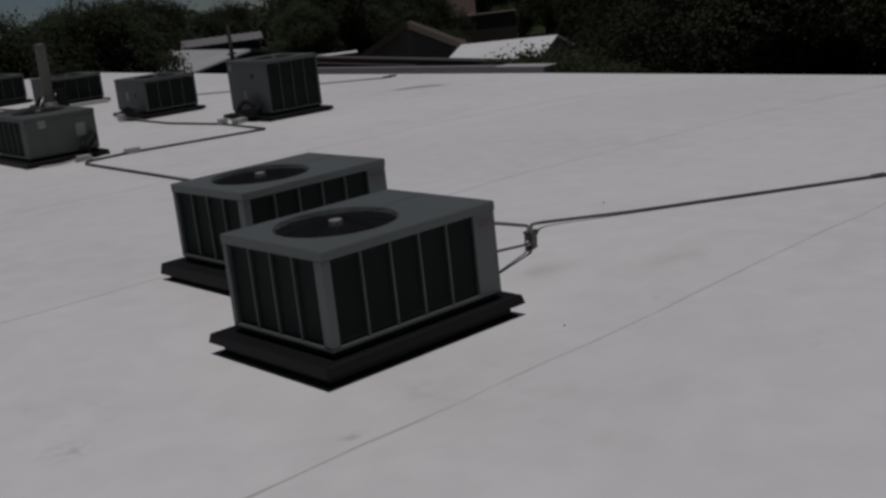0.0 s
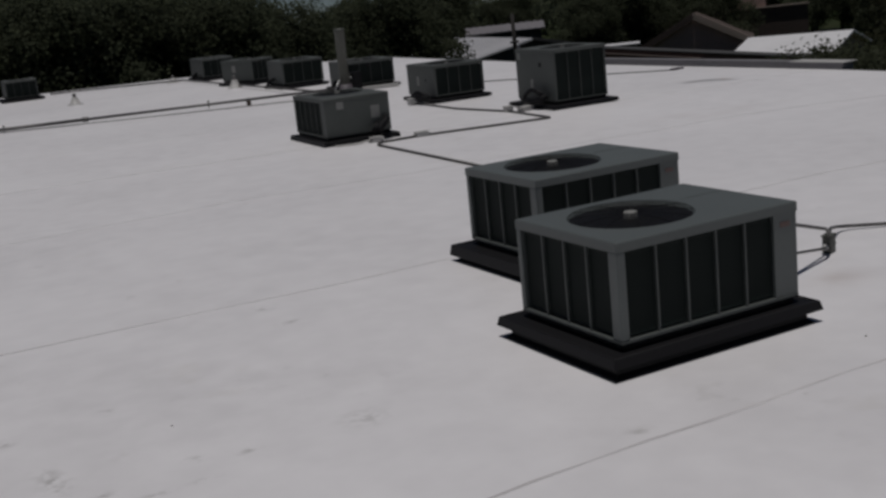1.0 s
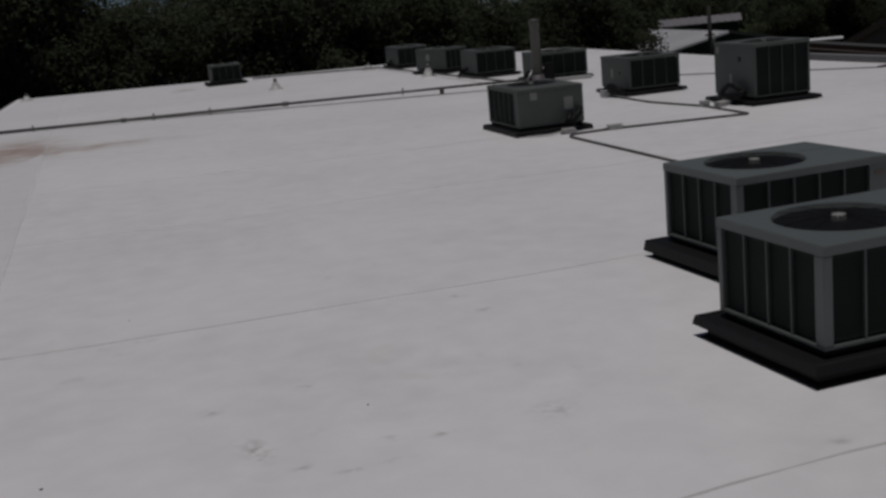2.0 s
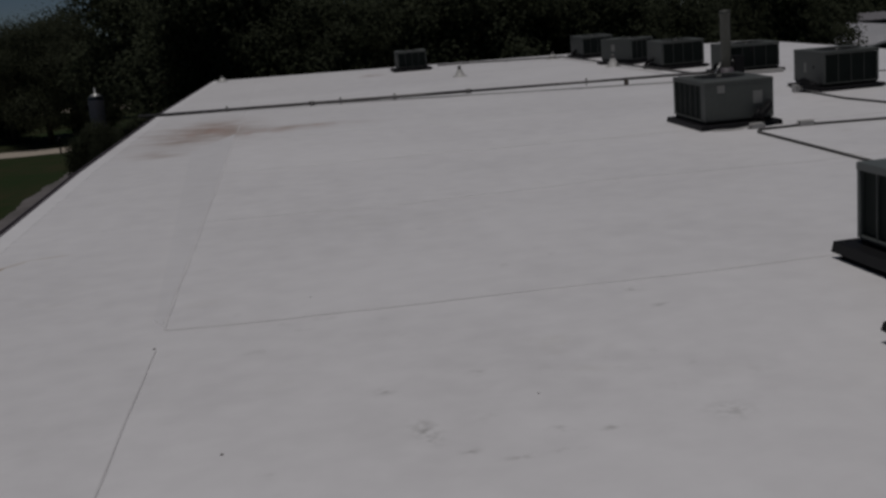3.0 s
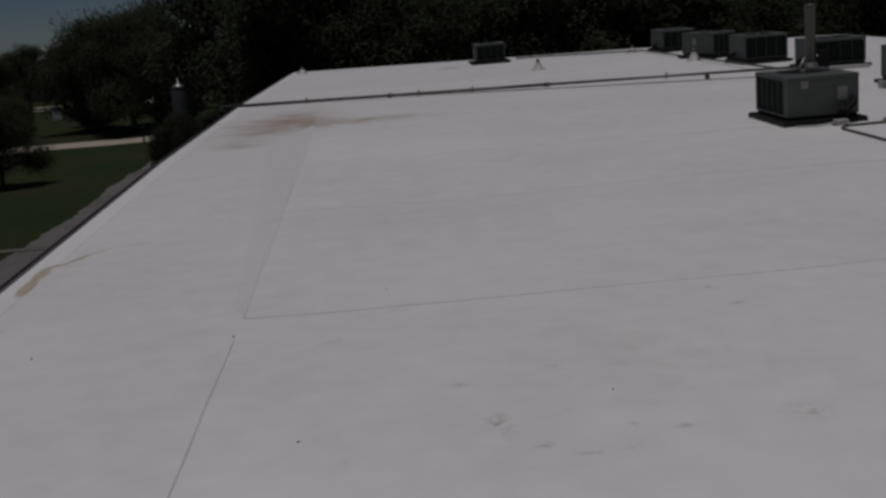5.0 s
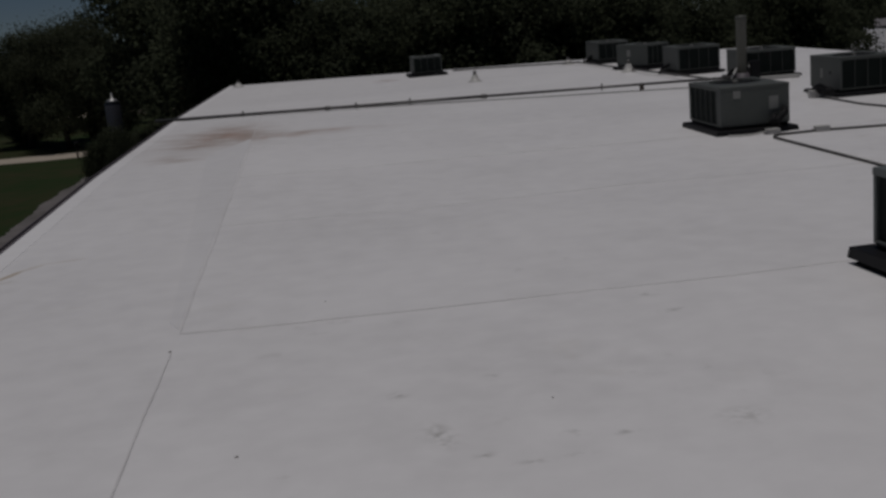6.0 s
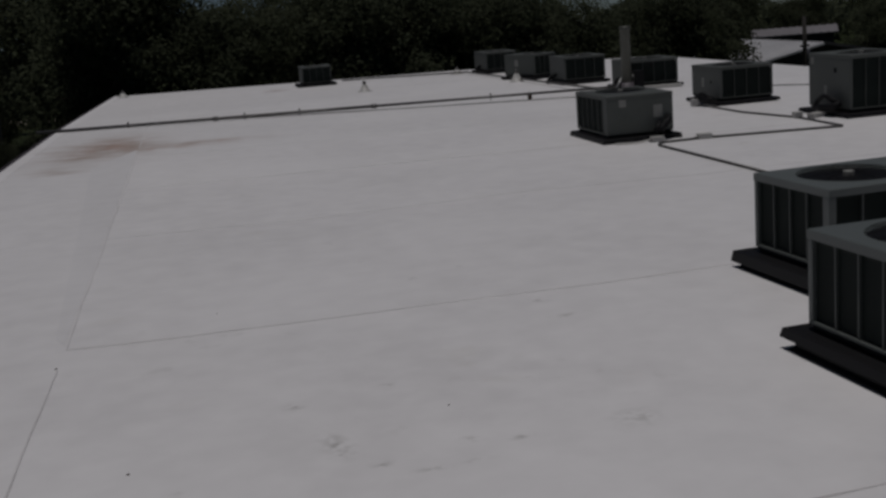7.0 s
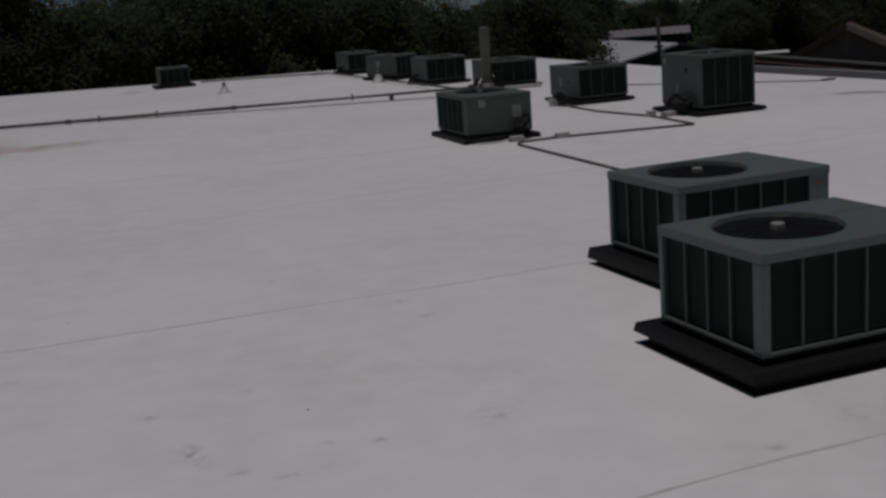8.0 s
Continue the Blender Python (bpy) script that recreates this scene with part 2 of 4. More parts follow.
DIRT = material("gravel_roof", (0.15, 0.13, 0.12), (0.09, 0.08, 0.075), 0.9, grain=4.0, stain=0.4, amount=0.7, bump=0.4, spec=0.1)
ROAD = material("pale_road", (0.40, 0.35, 0.29), (0.30, 0.26, 0.21), 0.9, grain=3.0, stain=0.3, amount=0.6, bump=0.1, spec=0.2)
LEAF = material("foliage", (0.088, 0.100, 0.063), (0.061, 0.071, 0.043), 0.7, grain=1.2, stain=0.22, amount=0.9, bump=0.0, per_island=0.18, spec=0.08)
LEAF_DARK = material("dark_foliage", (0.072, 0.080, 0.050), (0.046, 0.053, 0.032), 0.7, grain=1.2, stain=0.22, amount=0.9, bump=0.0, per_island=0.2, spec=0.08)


def translucent(m, share):
    """Lets part of the light through thin leaves."""
    n, l = m.node_tree.nodes, m.node_tree.links
    b = n["Principled BSDF"]
    t, mix = n.new("ShaderNodeBsdfTranslucent"), n.new("ShaderNodeMixShader")
    l.new(b.inputs["Base Color"].links[0].from_socket, t.inputs["Color"])
    mix.inputs[0].default_value = share
    l.new(b.outputs[0], mix.inputs[1])
    l.new(t.outputs[0], mix.inputs[2])
    l.new(mix.outputs[0], n["Material Output"].inputs["Surface"])


translucent(LEAF, 0.6)
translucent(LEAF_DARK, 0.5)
BARK = material("bark", (0.075, 0.058, 0.043), (0.04, 0.03, 0.024), 0.9, grain=14, stain=2, amount=0.8, bump=0.5, spec=0.1)
METAL_ROOF = material("white_metal_roof", (0.74, 0.735, 0.74), (0.58, 0.575, 0.58), 0.5, 0.0, grain=8, stain=0.5, amount=0.6, bump=0.02)
SHINGLE = material("brown_shingle", (0.085, 0.062, 0.052), (0.05, 0.038, 0.033), 0.9, grain=7, stain=0.6, amount=0.8, bump=0.3, per_object=0.1)
SHINGLE_GREY = material("grey_shingle", (0.06, 0.06, 0.06), (0.04, 0.04, 0.04), 0.9, grain=7, stain=0.6, amount=0.8, bump=0.3)
METAL_OLD = material("faded_metal_roof", (0.20, 0.19, 0.20), (0.13, 0.122, 0.13), 0.55, 0.0, grain=8, stain=0.5, amount=0.6, bump=0.02)
POLE_WOOD = material("pole_wood", (0.028, 0.025, 0.022), (0.018, 0.016, 0.014), 0.9, grain=14, stain=2, amount=0.8, bump=0.3)
WALL_TAN = material("tan_wall", (0.30, 0.24, 0.19), (0.22, 0.17, 0.13), 0.85, grain=10, stain=1, amount=0.6, bump=0.1)
GLASS_DARK = material("dark_window", (0.02, 0.022, 0.025), (0.015, 0.016, 0.018), 0.12, grain=3, stain=1, amount=0.3, bump=0.0)
TANK = material("tank_steel", (0.125, 0.125, 0.145), (0.075, 0.077, 0.092), 0.5, 0.3, grain=10, stain=1, amount=0.6, bump=0.03)


# ---- building blocks ----
def box(bm, x0, x1, y0, y1, z0, z1, bev=0.0, m=None):
    b = bmesh.new()
    vs = [b.verts.new((x, y, z)) for z in (z0, z1) for y in (y0, y1) for x in (x0, x1)]
    for q in ((0, 2, 3, 1), (4, 5, 7, 6), (0, 1, 5, 4), (2, 6, 7, 3), (0, 4, 6, 2), (1, 3, 7, 5)):
        b.faces.new([vs[i] for i in q])
    if bev:
        bmesh.ops.bevel(b, geom=b.edges[:], offset=bev, segments=2, profile=0.6, affect="EDGES")
    put(bm, b, m)


def put(bm, b, m=None):
    """Adds the small bmesh b to bm."""
    if m is not None:
        b.transform(m)
    at = {}
    for v in b.verts:
        at[v] = bm.verts.new(v.co)
    for f in b.faces:
        nf = bm.faces.new([at[v] for v in f.verts])
        nf.smooth = f.smooth
    b.free()


def tube(bm, pts, r, sides=10, caps=True):
    """A round pipe through the points, with mitred bends."""
    pts = [Vector(p) for p in pts]
    rings, side = [], None
    for i, p in enumerate(pts):
        a = (p - pts[i - 1]).normalized() if i else (pts[1] - p).normalized()
        c = (pts[i + 1] - p).normalized() if i < len(pts) - 1 else a
        d = (a + c).normalized()
        if side is None:
            side = d.orthogonal().normalized()
        side = (side - d * side.dot(d)).normalized()
        up = d.cross(side)
        k = 1 / max(0.5, d.dot(a))
        rad = r[i] if isinstance(r, (list, tuple)) else r
        rings.append([bm.verts.new(p + (side * math.cos(2 * math.pi * j / sides) + up * math.sin(2 * math.pi * j / sides)) * rad * (k if i not in (0, len(pts) - 1) else 1)) for j in range(sides)])
    for a, c in zip(rings, rings[1:]):
        for j in range(sides):
            f = bm.faces.new((a[j], a[(j + 1) % sides], c[(j + 1) % sides], c[j]))
            f.smooth = True
    if caps:
        bm.faces.new(rings[0][::-1])
        bm.faces.new(rings[-1])


def bend(pts, r=0.06, n=4):
    """The points of a polyline with its corners rounded."""
    pts = [Vector(p) for p in pts]
    out = [pts[0]]
    for a, b, c in zip(pts, pts[1:], pts[2:]):
        k = min(r, 0.45 * (a - b).length, 0.45 * (c - b).length)
        p, q = b + (a - b).normalized() * k, b + (c - b).normalized() * k
        for i in range(n + 1):
            s = i / n
            out.append(p.lerp(b, s).lerp(b.lerp(q, s), s))
    return out + [pts[-1]]


def spin(bm, profile, sides=32, m=None):
    """A turned shape from (radius, height) pairs."""
    b = bmesh.new()
    rings = [[b.verts.new((r * math.cos(2 * math.pi * j / sides), r * math.sin(2 * math.pi * j / sides), z)) for j in range(sides)] for r, z in profile]
    for a, c in zip(rings, rings[1:]):
        for j in range(sides):
            f = b.faces.new((a[j], a[(j + 1) % sides], c[(j + 1) % sides], c[j]))
            f.smooth = True
    if profile[0][0] > 0.001:
        b.faces.new(rings[0][::-1])
    if profile[-1][0] > 0.001:
        b.faces.new(rings[-1])
    put(bm, b, m)


def mesh_of(name, bm, mat):
    bmesh.ops.recalc_face_normals(bm, faces=bm.faces[:])
    me = bpy.data.meshes.new(name)
    bm.to_mesh(me)
    bm.free()
    me.materials.append(mat)
    return me


def part(name, bm, mat, parent, label=""):
    me = bm if isinstance(bm, bpy.types.Mesh) else mesh_of(name, bm, mat)
    ob = new(name, me)
    ob.parent = parent
    return tagged(ob, label)


ON_ROOF = []


def thing(name, m, label, category, group="", kind="", roof=True):
    ob = new(name)
    ob.empty_display_size = 0.1
    ob.matrix_basis = m
    if roof:
        ON_ROOF.append(ob)
    return tagged(ob, label, category, group, kind)


def solid(name, bm, mat, label, category, group="", kind="", m=None, roof=True):
    ob = new(name, mesh_of(name, bm, mat))
    if m is not None:
        ob.matrix_basis = m
    if roof:
        ON_ROOF.append(ob)
    return tagged(ob, label, category, group, kind)


# ---- the building and its roof ----
X_SEAM, X_RIGHT = -4.36, 10.85
LEFT = [(-6.46, -9.0), (-6.46, 12.0), (-6.24, 21.5), (-5.72, 32.6)]


def left_at(y):
    for (xa, ya), (xb, yb) in zip(LEFT, LEFT[1:]):
        if ya <= y <= yb:
            return xa + (xb - xa) * (y - ya) / (yb - ya)
    return LEFT[-1][0]


def back_at(x):
    return 32.6 - 0.235 * (x + 5.72)


def right_at(y):
    return X_RIGHT - 0.41 * min(1.0, max(0.0, (y - 9.5) / 7.5))


# outline of the roof, with the slanting far edge
X_FAR = right_at(30.0)
outline = [(-6.46, -9.0), (X_RIGHT, -9.0), (X_RIGHT, 9.5), (X_FAR, 17.0), (X_FAR, back_at(X_FAR)), (-5.72, 32.6), (-6.24, 21.5), (-6.46, 12.0)]


def slab(bm, pts, z0, z1):
    a, b = [bm.verts.new((x, y, z0)) for x, y in pts], [bm.verts.new((x, y, z1)) for x, y in pts]
    bm.faces.new(a[::-1])
    bm.faces.new(b)
    for i in range(len(pts)):
        j = (i + 1) % len(pts)
        bm.faces.new((a[i], a[j], b[j], b[i]))


def inset(pts, d):
    cx, cy = sum(p[0] for p in pts) / len(pts), sum(p[1] for p in pts) / len(pts)
    return [(x - math.copysign(d, x - cx), y - math.copysign(d, y - cy)) for x, y in pts]


bm = bmesh.new()
slab(bm, inset(outline, 0.25), -5.5, -0.25)
solid("wall_building", bm, BRICK, "brown brick walls of a low flat-roofed building", "wall", kind="structure")
bm = bmesh.new()
slab(bm, inset(outline, 0.004), -0.25, -0.012)
roof = solid("roof_deck", bm, FASCIA, "low-slope roof covered in white welded membrane sheets", "roof", kind="structure")

# edge metal and a narrow open gutter along the eaves
trim, trough, rim = bmesh.new(), bmesh.new(), bmesh.new()
for (xa, ya), (xb, yb) in zip(LEFT, LEFT[1:]):
    d = Vector((xb - xa, yb - ya, 0))
    m = Matrix.Translation((xa, ya, 0)) @ pose(0, 0, 0, 0, 0, -math.degrees(math.atan2(d.x, d.y)))
    box(trim, -0.06, 0.0, 0, d.length, -0.16, -0.012, 0.006, m)
    box(trough, -0.073, -0.061, 0, d.length, -0.14, -0.018, 0.003, m)
    box(trough, -0.125, -0.074, 0, d.length, -0.14, -0.12, 0.003, m)
    box(rim, -0.145, -0.126, 0, d.length, -0.14, -0.03, 0.004, m)
solid("gutter", trough, GUTTER, "weathered grey-brown metal gutter along the eaves", "gutter", kind="structure")
solid("gutter_rim", rim, FASCIA, "dark outer rim of the eaves gutter", "gutter", kind="structure")
solid("trim_eaves", trim, FASCIA, "dark metal trim between the roof and its gutter", "trim", kind="structure")
bm = bmesh.new()
d = Vector((X_FAR + 5.72, back_at(X_FAR) - 32.6, 0))
box(bm, 0, d.length, 0.0, 0.06, -0.14, -0.012, 0.01, Matrix.Translation((-5.72, 32.6, 0)) @ pose(0, 0, 0, 0, 0, math.degrees(math.atan2(d.y, d.x))))
box(bm, X_RIGHT, X_RIGHT + 0.05, -9.0, 9.4, -0.14, -0.012, 0.01)
box(bm, X_FAR, X_FAR + 0.05, 17.3, 28.75, -0.14, -0.012, 0.01)
solid("edge_trim", bm, FASCIA, "dark metal trim along the roof edges", "trim", kind="structure")

# membrane: one long border sheet by the eaves, then cross sheets with lapped, welded edges
def sheet(name, pts, z):
    b = bmesh.new()
    slab(b, pts, z - 0.009, z)
    return part(name, b, MEMBRANE, roof)


ys = [-9.0 + i * 1.5 for i in range(28)]
ys = [y for y in ys if y < 32.6] + [32.6]
sheet("membrane_sheet", [(X_SEAM, -9.0)] + [(X_SEAM, 32.28)] + [(left_at(y), y) for y in reversed(ys)], -0.001)
cross = [(-9.0, -9.0), (-4.9, -4.2), (-1.27, 0.02), (2.86, 2.64), (6.98, 6.15), (10.6, 10.0), (14.2, 13.9), (18.0, 17.6), (21.8, 21.4), (25.6, 25.2), (29.3, 28.1)]
for i, (ya, yb) in enumerate(cross):
    if i + 1 < len(cross):
        na, nb = cross[i + 1]
    else:
        na, nb = back_at(X_SEAM), back_at(X_FAR) - 0.001
    stops = sorted([yb, nb] + [k for k in (9.5, 17.0) if yb < k < nb])
    sheet("membrane_sheet", [(X_SEAM, ya)] + [(right_at(y), y) for y in stops] + [(X_SEAM, na)], 0.0 + 0.0005 * (i % 2))


def seam(pts, w=0.024, wander=0.008, mat=BEAD, sway=0.0):
    """A low welded lap along a line of points, a little uneven along its way."""
    b = bmesh.new()
    rows, rnd = [], random.Random(len(pts) * 7 + int(pts[0][1] * 13))
    phase = rnd.uniform(0, 6.28)
    for (xa, ya), (xb, yb) in zip(pts, pts[1:]):
        k = math.hypot(xb - xa, yb - ya)
        nx, ny = -(yb - ya) / k, (xb - xa) / k
        n = max(6, int(k / 0.3))
        for i in range(n + (1 if (xb, yb) == pts[-1] else 0)):
            f = i / n
            x, y = xa + (xb - xa) * f, ya + (yb - ya) * f
            o = rnd.uniform(-wander, wander) + sway * (math.sin(1.7 * (x + y) + phase) + 0.6 * math.sin(4.1 * (x + y) + 2 * phase))
            ww = w * rnd.uniform(0.45, 1.25)
            x, y = x + nx * o, y + ny * o
            rows.append([b.verts.new((x - nx * ww, y - ny * ww, 0.0012)), b.verts.new((x - nx * ww * 0.3, y - ny * ww * 0.3, 0.005)), b.verts.new((x + nx * ww, y + ny * ww, 0.0012))])
    for r, q in zip(rows, rows[1:]):
        b.faces.new((r[0], q[0], q[1], r[1]))
        b.faces.new((r[1], q[1], q[2], r[2]))
    return part("seam", b, mat, roof)


# a cleaner flashing strip along the eaves and a greyer tapering band beside the long seam
for (xa, ya), (xb, yb) in zip(LEFT, LEFT[1:]):
    sheet("membrane_sheet", [(xa + 0.005, ya), (xa + 0.22, ya), (xb + 0.22, yb), (xb + 0.005, yb)], 0.0025).data.materials[0] = MEMBRANE_NEW
sheet("membrane_sheet", [(X_SEAM - 0.10, 3.2), (X_SEAM - 0.02, 3.0), (X_SEAM - 0.02, 15.6), (X_SEAM - 0.62, 13.4)], 0.0025).data.materials[0] = MEMBRANE_GREY
for ya, yb in cross[5:]:
    seam([(X_SEAM, ya), (right_at(yb), yb)], sway=0.03, mat=BEAD_FAINT)
seam([(X_SEAM, cross[1][0]), (X_RIGHT, cross[1][1])], sway=0.01)
seam([(X_SEAM, -1.27), (-1.1, -0.97), (1.35, -0.79), (4.0, -0.54), (X_RIGHT, 0.02)], 0.010, 0.010, SEAM_LINE, 0.010)
seam([(X_SEAM, 2.88), (-2.8, 2.80), (0.1, 2.86), (3.9, 3.10), (7.4, 3.08), (X_RIGHT, 2.62)], 0.009, 0.008, SEAM_LINE, 0.014)
seam([(X_SEAM, 6.98), (-2.5, 6.87), (0.0, 7.04), (2.2, 6.92), (6.6, 6.95), (X_RIGHT, 6.1)], 0.014, 0.010, BEAD, 0.02)
seam([(X_SEAM, 10.6), (0.0, 10.35), (X_RIGHT, 10.0)], 0.02, 0.010, BEAD_FAINT, 0.03)
seam([(X_SEAM - 0.10, -9.0), (X_SEAM - 0.035, 0.6), (X_SEAM - 0.01, 2.4)], 0.006, 0.004)
seam([(X_SEAM, 2.9), (X_SEAM + 0.01, 9.0)], 0.006, 0.006, sway=0.004)
seam([(X_SEAM + 0.01, 9.0), (X_SEAM, 32.2)], 0.008, mat=BEAD_FAINT)

# raised border at the back right of the roof
curb_wall = thing("parapet", pose(0, 0, 0), "low raised grey parapet with a pale metal coping", "parapet", kind="structure")
bm = bmesh.new()
TURN_P = pose(X_RIGHT, 9.56, 0, 0, 0, 3.3)
box(bm, 0.0, 0.26, 0.0, 8.1, -0.3, 0.105, 0.012, TURN_P)
part("parapet_wall", bm, COPING, curb_wall)
bm = bmesh.new()
box(bm, -0.01, 0.32, -0.03, 1.15, 0.106, 0.125, 0.008, TURN_P)
part("coping", bm, PVC, curb_wall, "newer pale metal coping piece")
bm = bmesh.new()
box(bm, -0.01, 0.22, 1.16, 8.1, 0.106, 0.122, 0.008, TURN_P)
part("coping", bm, COPING, curb_wall)


# ---- rooftop air conditioners ----
def ring_of(bm, r, z, wire, n=40):
    tube(bm, [(r * math.cos(2 * math.pi * i / n), r * math.sin(2 * math.pi * i / n), z) for i in range(n + 1)], wire, 4, caps=False)


def unit(H, W, L, mat, m, label, group, near=False, stickers=(), red=False):
    """A package unit with its condenser end towards -x, coils on that end and on the -y side. Origin: middle of the base."""
    u = thing("air_conditioner", m, label, "air conditioner", group)
    x0, x1, y0, y1 = -L / 2, L / 2, -W / 2, W / 2
    lid, rail = 0.055, 0.019
    top = H - lid
    xb = x1 - 0.135 * L                      # coils end here on the long side
    # core behind the coils and the closed service end
    bm = bmesh.new()
    box(bm, x0 + 0.045, x1 - 0.02, y0 + 0.045, y1 - 0.02, 0.012, top - 0.004)
    part("coil_core", bm, COIL, u, "dark finned condenser coil")
    bm = bmesh.new()
    box(bm, x0, x1, y0, y1, 0.0, rail, 0.006)
    part("base_rail", bm, MULLION_NEW if near else MULLION, u)
    bm = bmesh.new()
    box(bm, xb, x1 - 0.004, y0 + 0.004, y0 + 0.03, rail, top, 0.004)
    part("side_panel", bm, mat, u)
    bm = bmesh.new()
    box(bm, x1 - 0.022, x1, y0 + 0.003, y1, rail, top, 0.004)
    end = part("end_panel", bm, mat, u)
    bm = bmesh.new()
    box(bm, x0 + 0.06, x1 - 0.024, y1 - 0.022, y1, rail, top, 0.004)
    back = part("side_panel", bm, mat, u)
    # corner posts
    pw = 0.075 if near else 0.03
    for x, y, a, b in ((x0, y0, 0.055, pw), (x0, y1 - 0.04, 0.06, 0.04)):
        bm = bmesh.new()
        box(bm, x, x + a, y, y + b, rail, top, 0.008)
        part("corner_post", bm, mat, u)
    # coil guards: four on the end, five along the side, each a recessed dark panel behind fine bars
    def guard(n, length, place, wide):
        bm = bmesh.new()
        hh = top - rail - 0.02
        box(bm, 0, length, 0.0, 0.008, 0, hh)
        # the guard is dished a little, with a rolled rim
        vs = [bm.verts.new((x, y, z)) for x, y, z in ((0.004, -0.004, 0.004), (length - 0.004, -0.004, 0.004), (length - 0.004, -0.004, hh - 0.004), (0.004, -0.004, hh - 0.004),
                                                     (0.016, -0.0005, 0.016), (length - 0.016, -0.0005, 0.016), (length - 0.016, -0.0005, hh - 0.016), (0.016, -0.0005, hh - 0.016))]
        for i in range(4):
            bm.faces.new((vs[i], vs[(i + 1) % 4], vs[4 + (i + 1) % 4], vs[4 + i]))
        bm.faces.new(vs[4:])
        me = mesh_of("coil_guard", bm, COIL)
        for i in range(n):
            g = part("coil_guard", me, COIL, u, "dark wire coil guard")
            g.matrix_basis = place(i) @ pose(0, 0, rail + 0.01)
    n_end, n_side = 4, 5
    w_end = (W - pw - 0.04) / n_end
    w_side = (xb - x0 - 0.055) / n_side
    bar = 0.013 if near else 0.012
    mull = MULLION_NEW if near else MULLION
    guard(n_end, w_end - bar, lambda i: Matrix.Translation((x0 + 0.028, y0 + pw + (i + 1) * w_end - bar / 2, 0)) @ pose(0, 0, 0, 0, 0, -90), w_end)
    guard(n_side, w_side - bar, lambda i: Matrix.Translation((x0 + 0.055 + i * w_side + bar / 2, y0 + 0.028, 0)), w_side)
    bm = bmesh.new()
    box(bm, 0, bar, 0, 0.02, rail, top, 0.003)
    me = mesh_of("mullion", bm, mull)
    for i in range(1, n_end):
        part("mullion", me, mull, u).matrix_basis = Matrix.Translation((x0 + 0.008, y0 + pw + i * w_end + bar / 2, 0)) @ pose(0, 0, 0, 0, 0, -90)
    for i in range(1, n_side):
        part("mullion", me, mull, u).matrix_basis = Matrix.Translation((x0 + 0.055 + i * w_side - bar / 2, y0 + 0.008, 0))
    # lid with the round fan opening
    r, cx, cy, n = 0.378 * W, x0 + 0.387 * L, 0.025 * W, 48
    bm = bmesh.new()
    o = 0.002
    a0, a1, b0, b1 = x0 - o, x1 + o, y0 - o, y1 + o
    angs = sorted([2 * math.pi * i / n for i in range(n)] + [math.atan2(y - cy, x - cx) % (2 * math.pi) for x in (a0, a1) for y in (b0, b1)])
    rings = [[], [], [], [], []]
    for a in angs:
        dx, dy = math.cos(a), math.sin(a)
        s = min((a1 - cx) / dx if dx > 1e-9 else 1e9, (a0 - cx) / dx if dx < -1e-9 else 1e9, (b1 - cy) / dy if dy > 1e-9 else 1e9, (b0 - cy) / dy if dy < -1e-9 else 1e9)
        ex, ey = cx + dx * s, cy + dy * s
        rings[0].append(bm.verts.new((ex, ey, top)))
        rings[1].append(bm.verts.new((ex, ey, H - 0.006)))
        k = 0.006
        rings[2].append(bm.verts.new((ex - math.copysign(k, ex - cx), ey - math.copysign(k, ey - cy), H)))
        rings[3].append(bm.verts.new((cx + dx * r, cy + dy * r, H)))
        rings[4].append(bm.verts.new((cx + dx * (r - 0.012), cy + dy * (r - 0.012), H - 0.02)))
    for p, q in zip(rings, rings[1:]):
        for j in range(len(angs)):
            i = (j + 1) % len(angs)
            bm.faces.new((p[j], p[i], q[i], q[j]))
    lid_ob = part("top_panel", bm, mat, u)
    bm = bmesh.new()
    spin(bm, [(r - 0.012, H - 0.02), (r - 0.02, H - 0.16), (0.05, H - 0.17)], 40, Matrix.Translation((cx, cy, 0)))
    part("fan_shroud", bm, BLACK, u, "black fan well")
    bm = bmesh.new()
    step = 0.036 if near else 0.06
    for i in range(1, int(r / step)):
        ring_of(bm, i * step + 0.05, H + 0.004 + 0.012 * (1 - (i * step / r) ** 2), 0.0017)
    for i in range(12 if near else 6):
        a = 2 * math.pi * i / (12 if near else 6)
        tube(bm, [(0.04 * math.cos(a), 0.04 * math.sin(a), H + 0.014), (0.6 * r * math.cos(a), 0.6 * r * math.sin(a), H + 0.012), ((r - 0.004) * math.cos(a), (r - 0.004) * math.sin(a), H + 0.001)], 0.0022, 4)
    g = part("fan_grille", bm, BLACK, u, "black wire fan grille")
    g.matrix_basis = Matrix.Translation((cx, cy, 0))
    bm = bmesh.new()
    spin(bm, [(0.04, H - 0.1), (0.04, H + 0.010), (0.036, H + 0.016), (0.0, H + 0.018)], 20)
    hub = part("fan_motor", bm, PAPER, u, "pale metal fan motor cap")
    hub.matrix_basis = Matrix.Translation((cx, cy, 0))
    bm = bmesh.new()
    q = [bm.verts.new(p) for p in ((0.06, -0.05, H - 0.075), (0.06, 0.06, H - 0.055), (r * 0.85, 0.16, H - 0.07), (r * 0.9, -0.02, H - 0.11))]
    bm.faces.new(q)
    ext = bmesh.ops.extrude_face_region(bm, geom=bm.faces[:])
    bmesh.ops.translate(bm, vec=(0, 0, -0.004), verts=[v for v in ext["geom"] if isinstance(v, bmesh.types.BMVert)])
    blade = mesh_of("fan_blade", bm, BLACK)
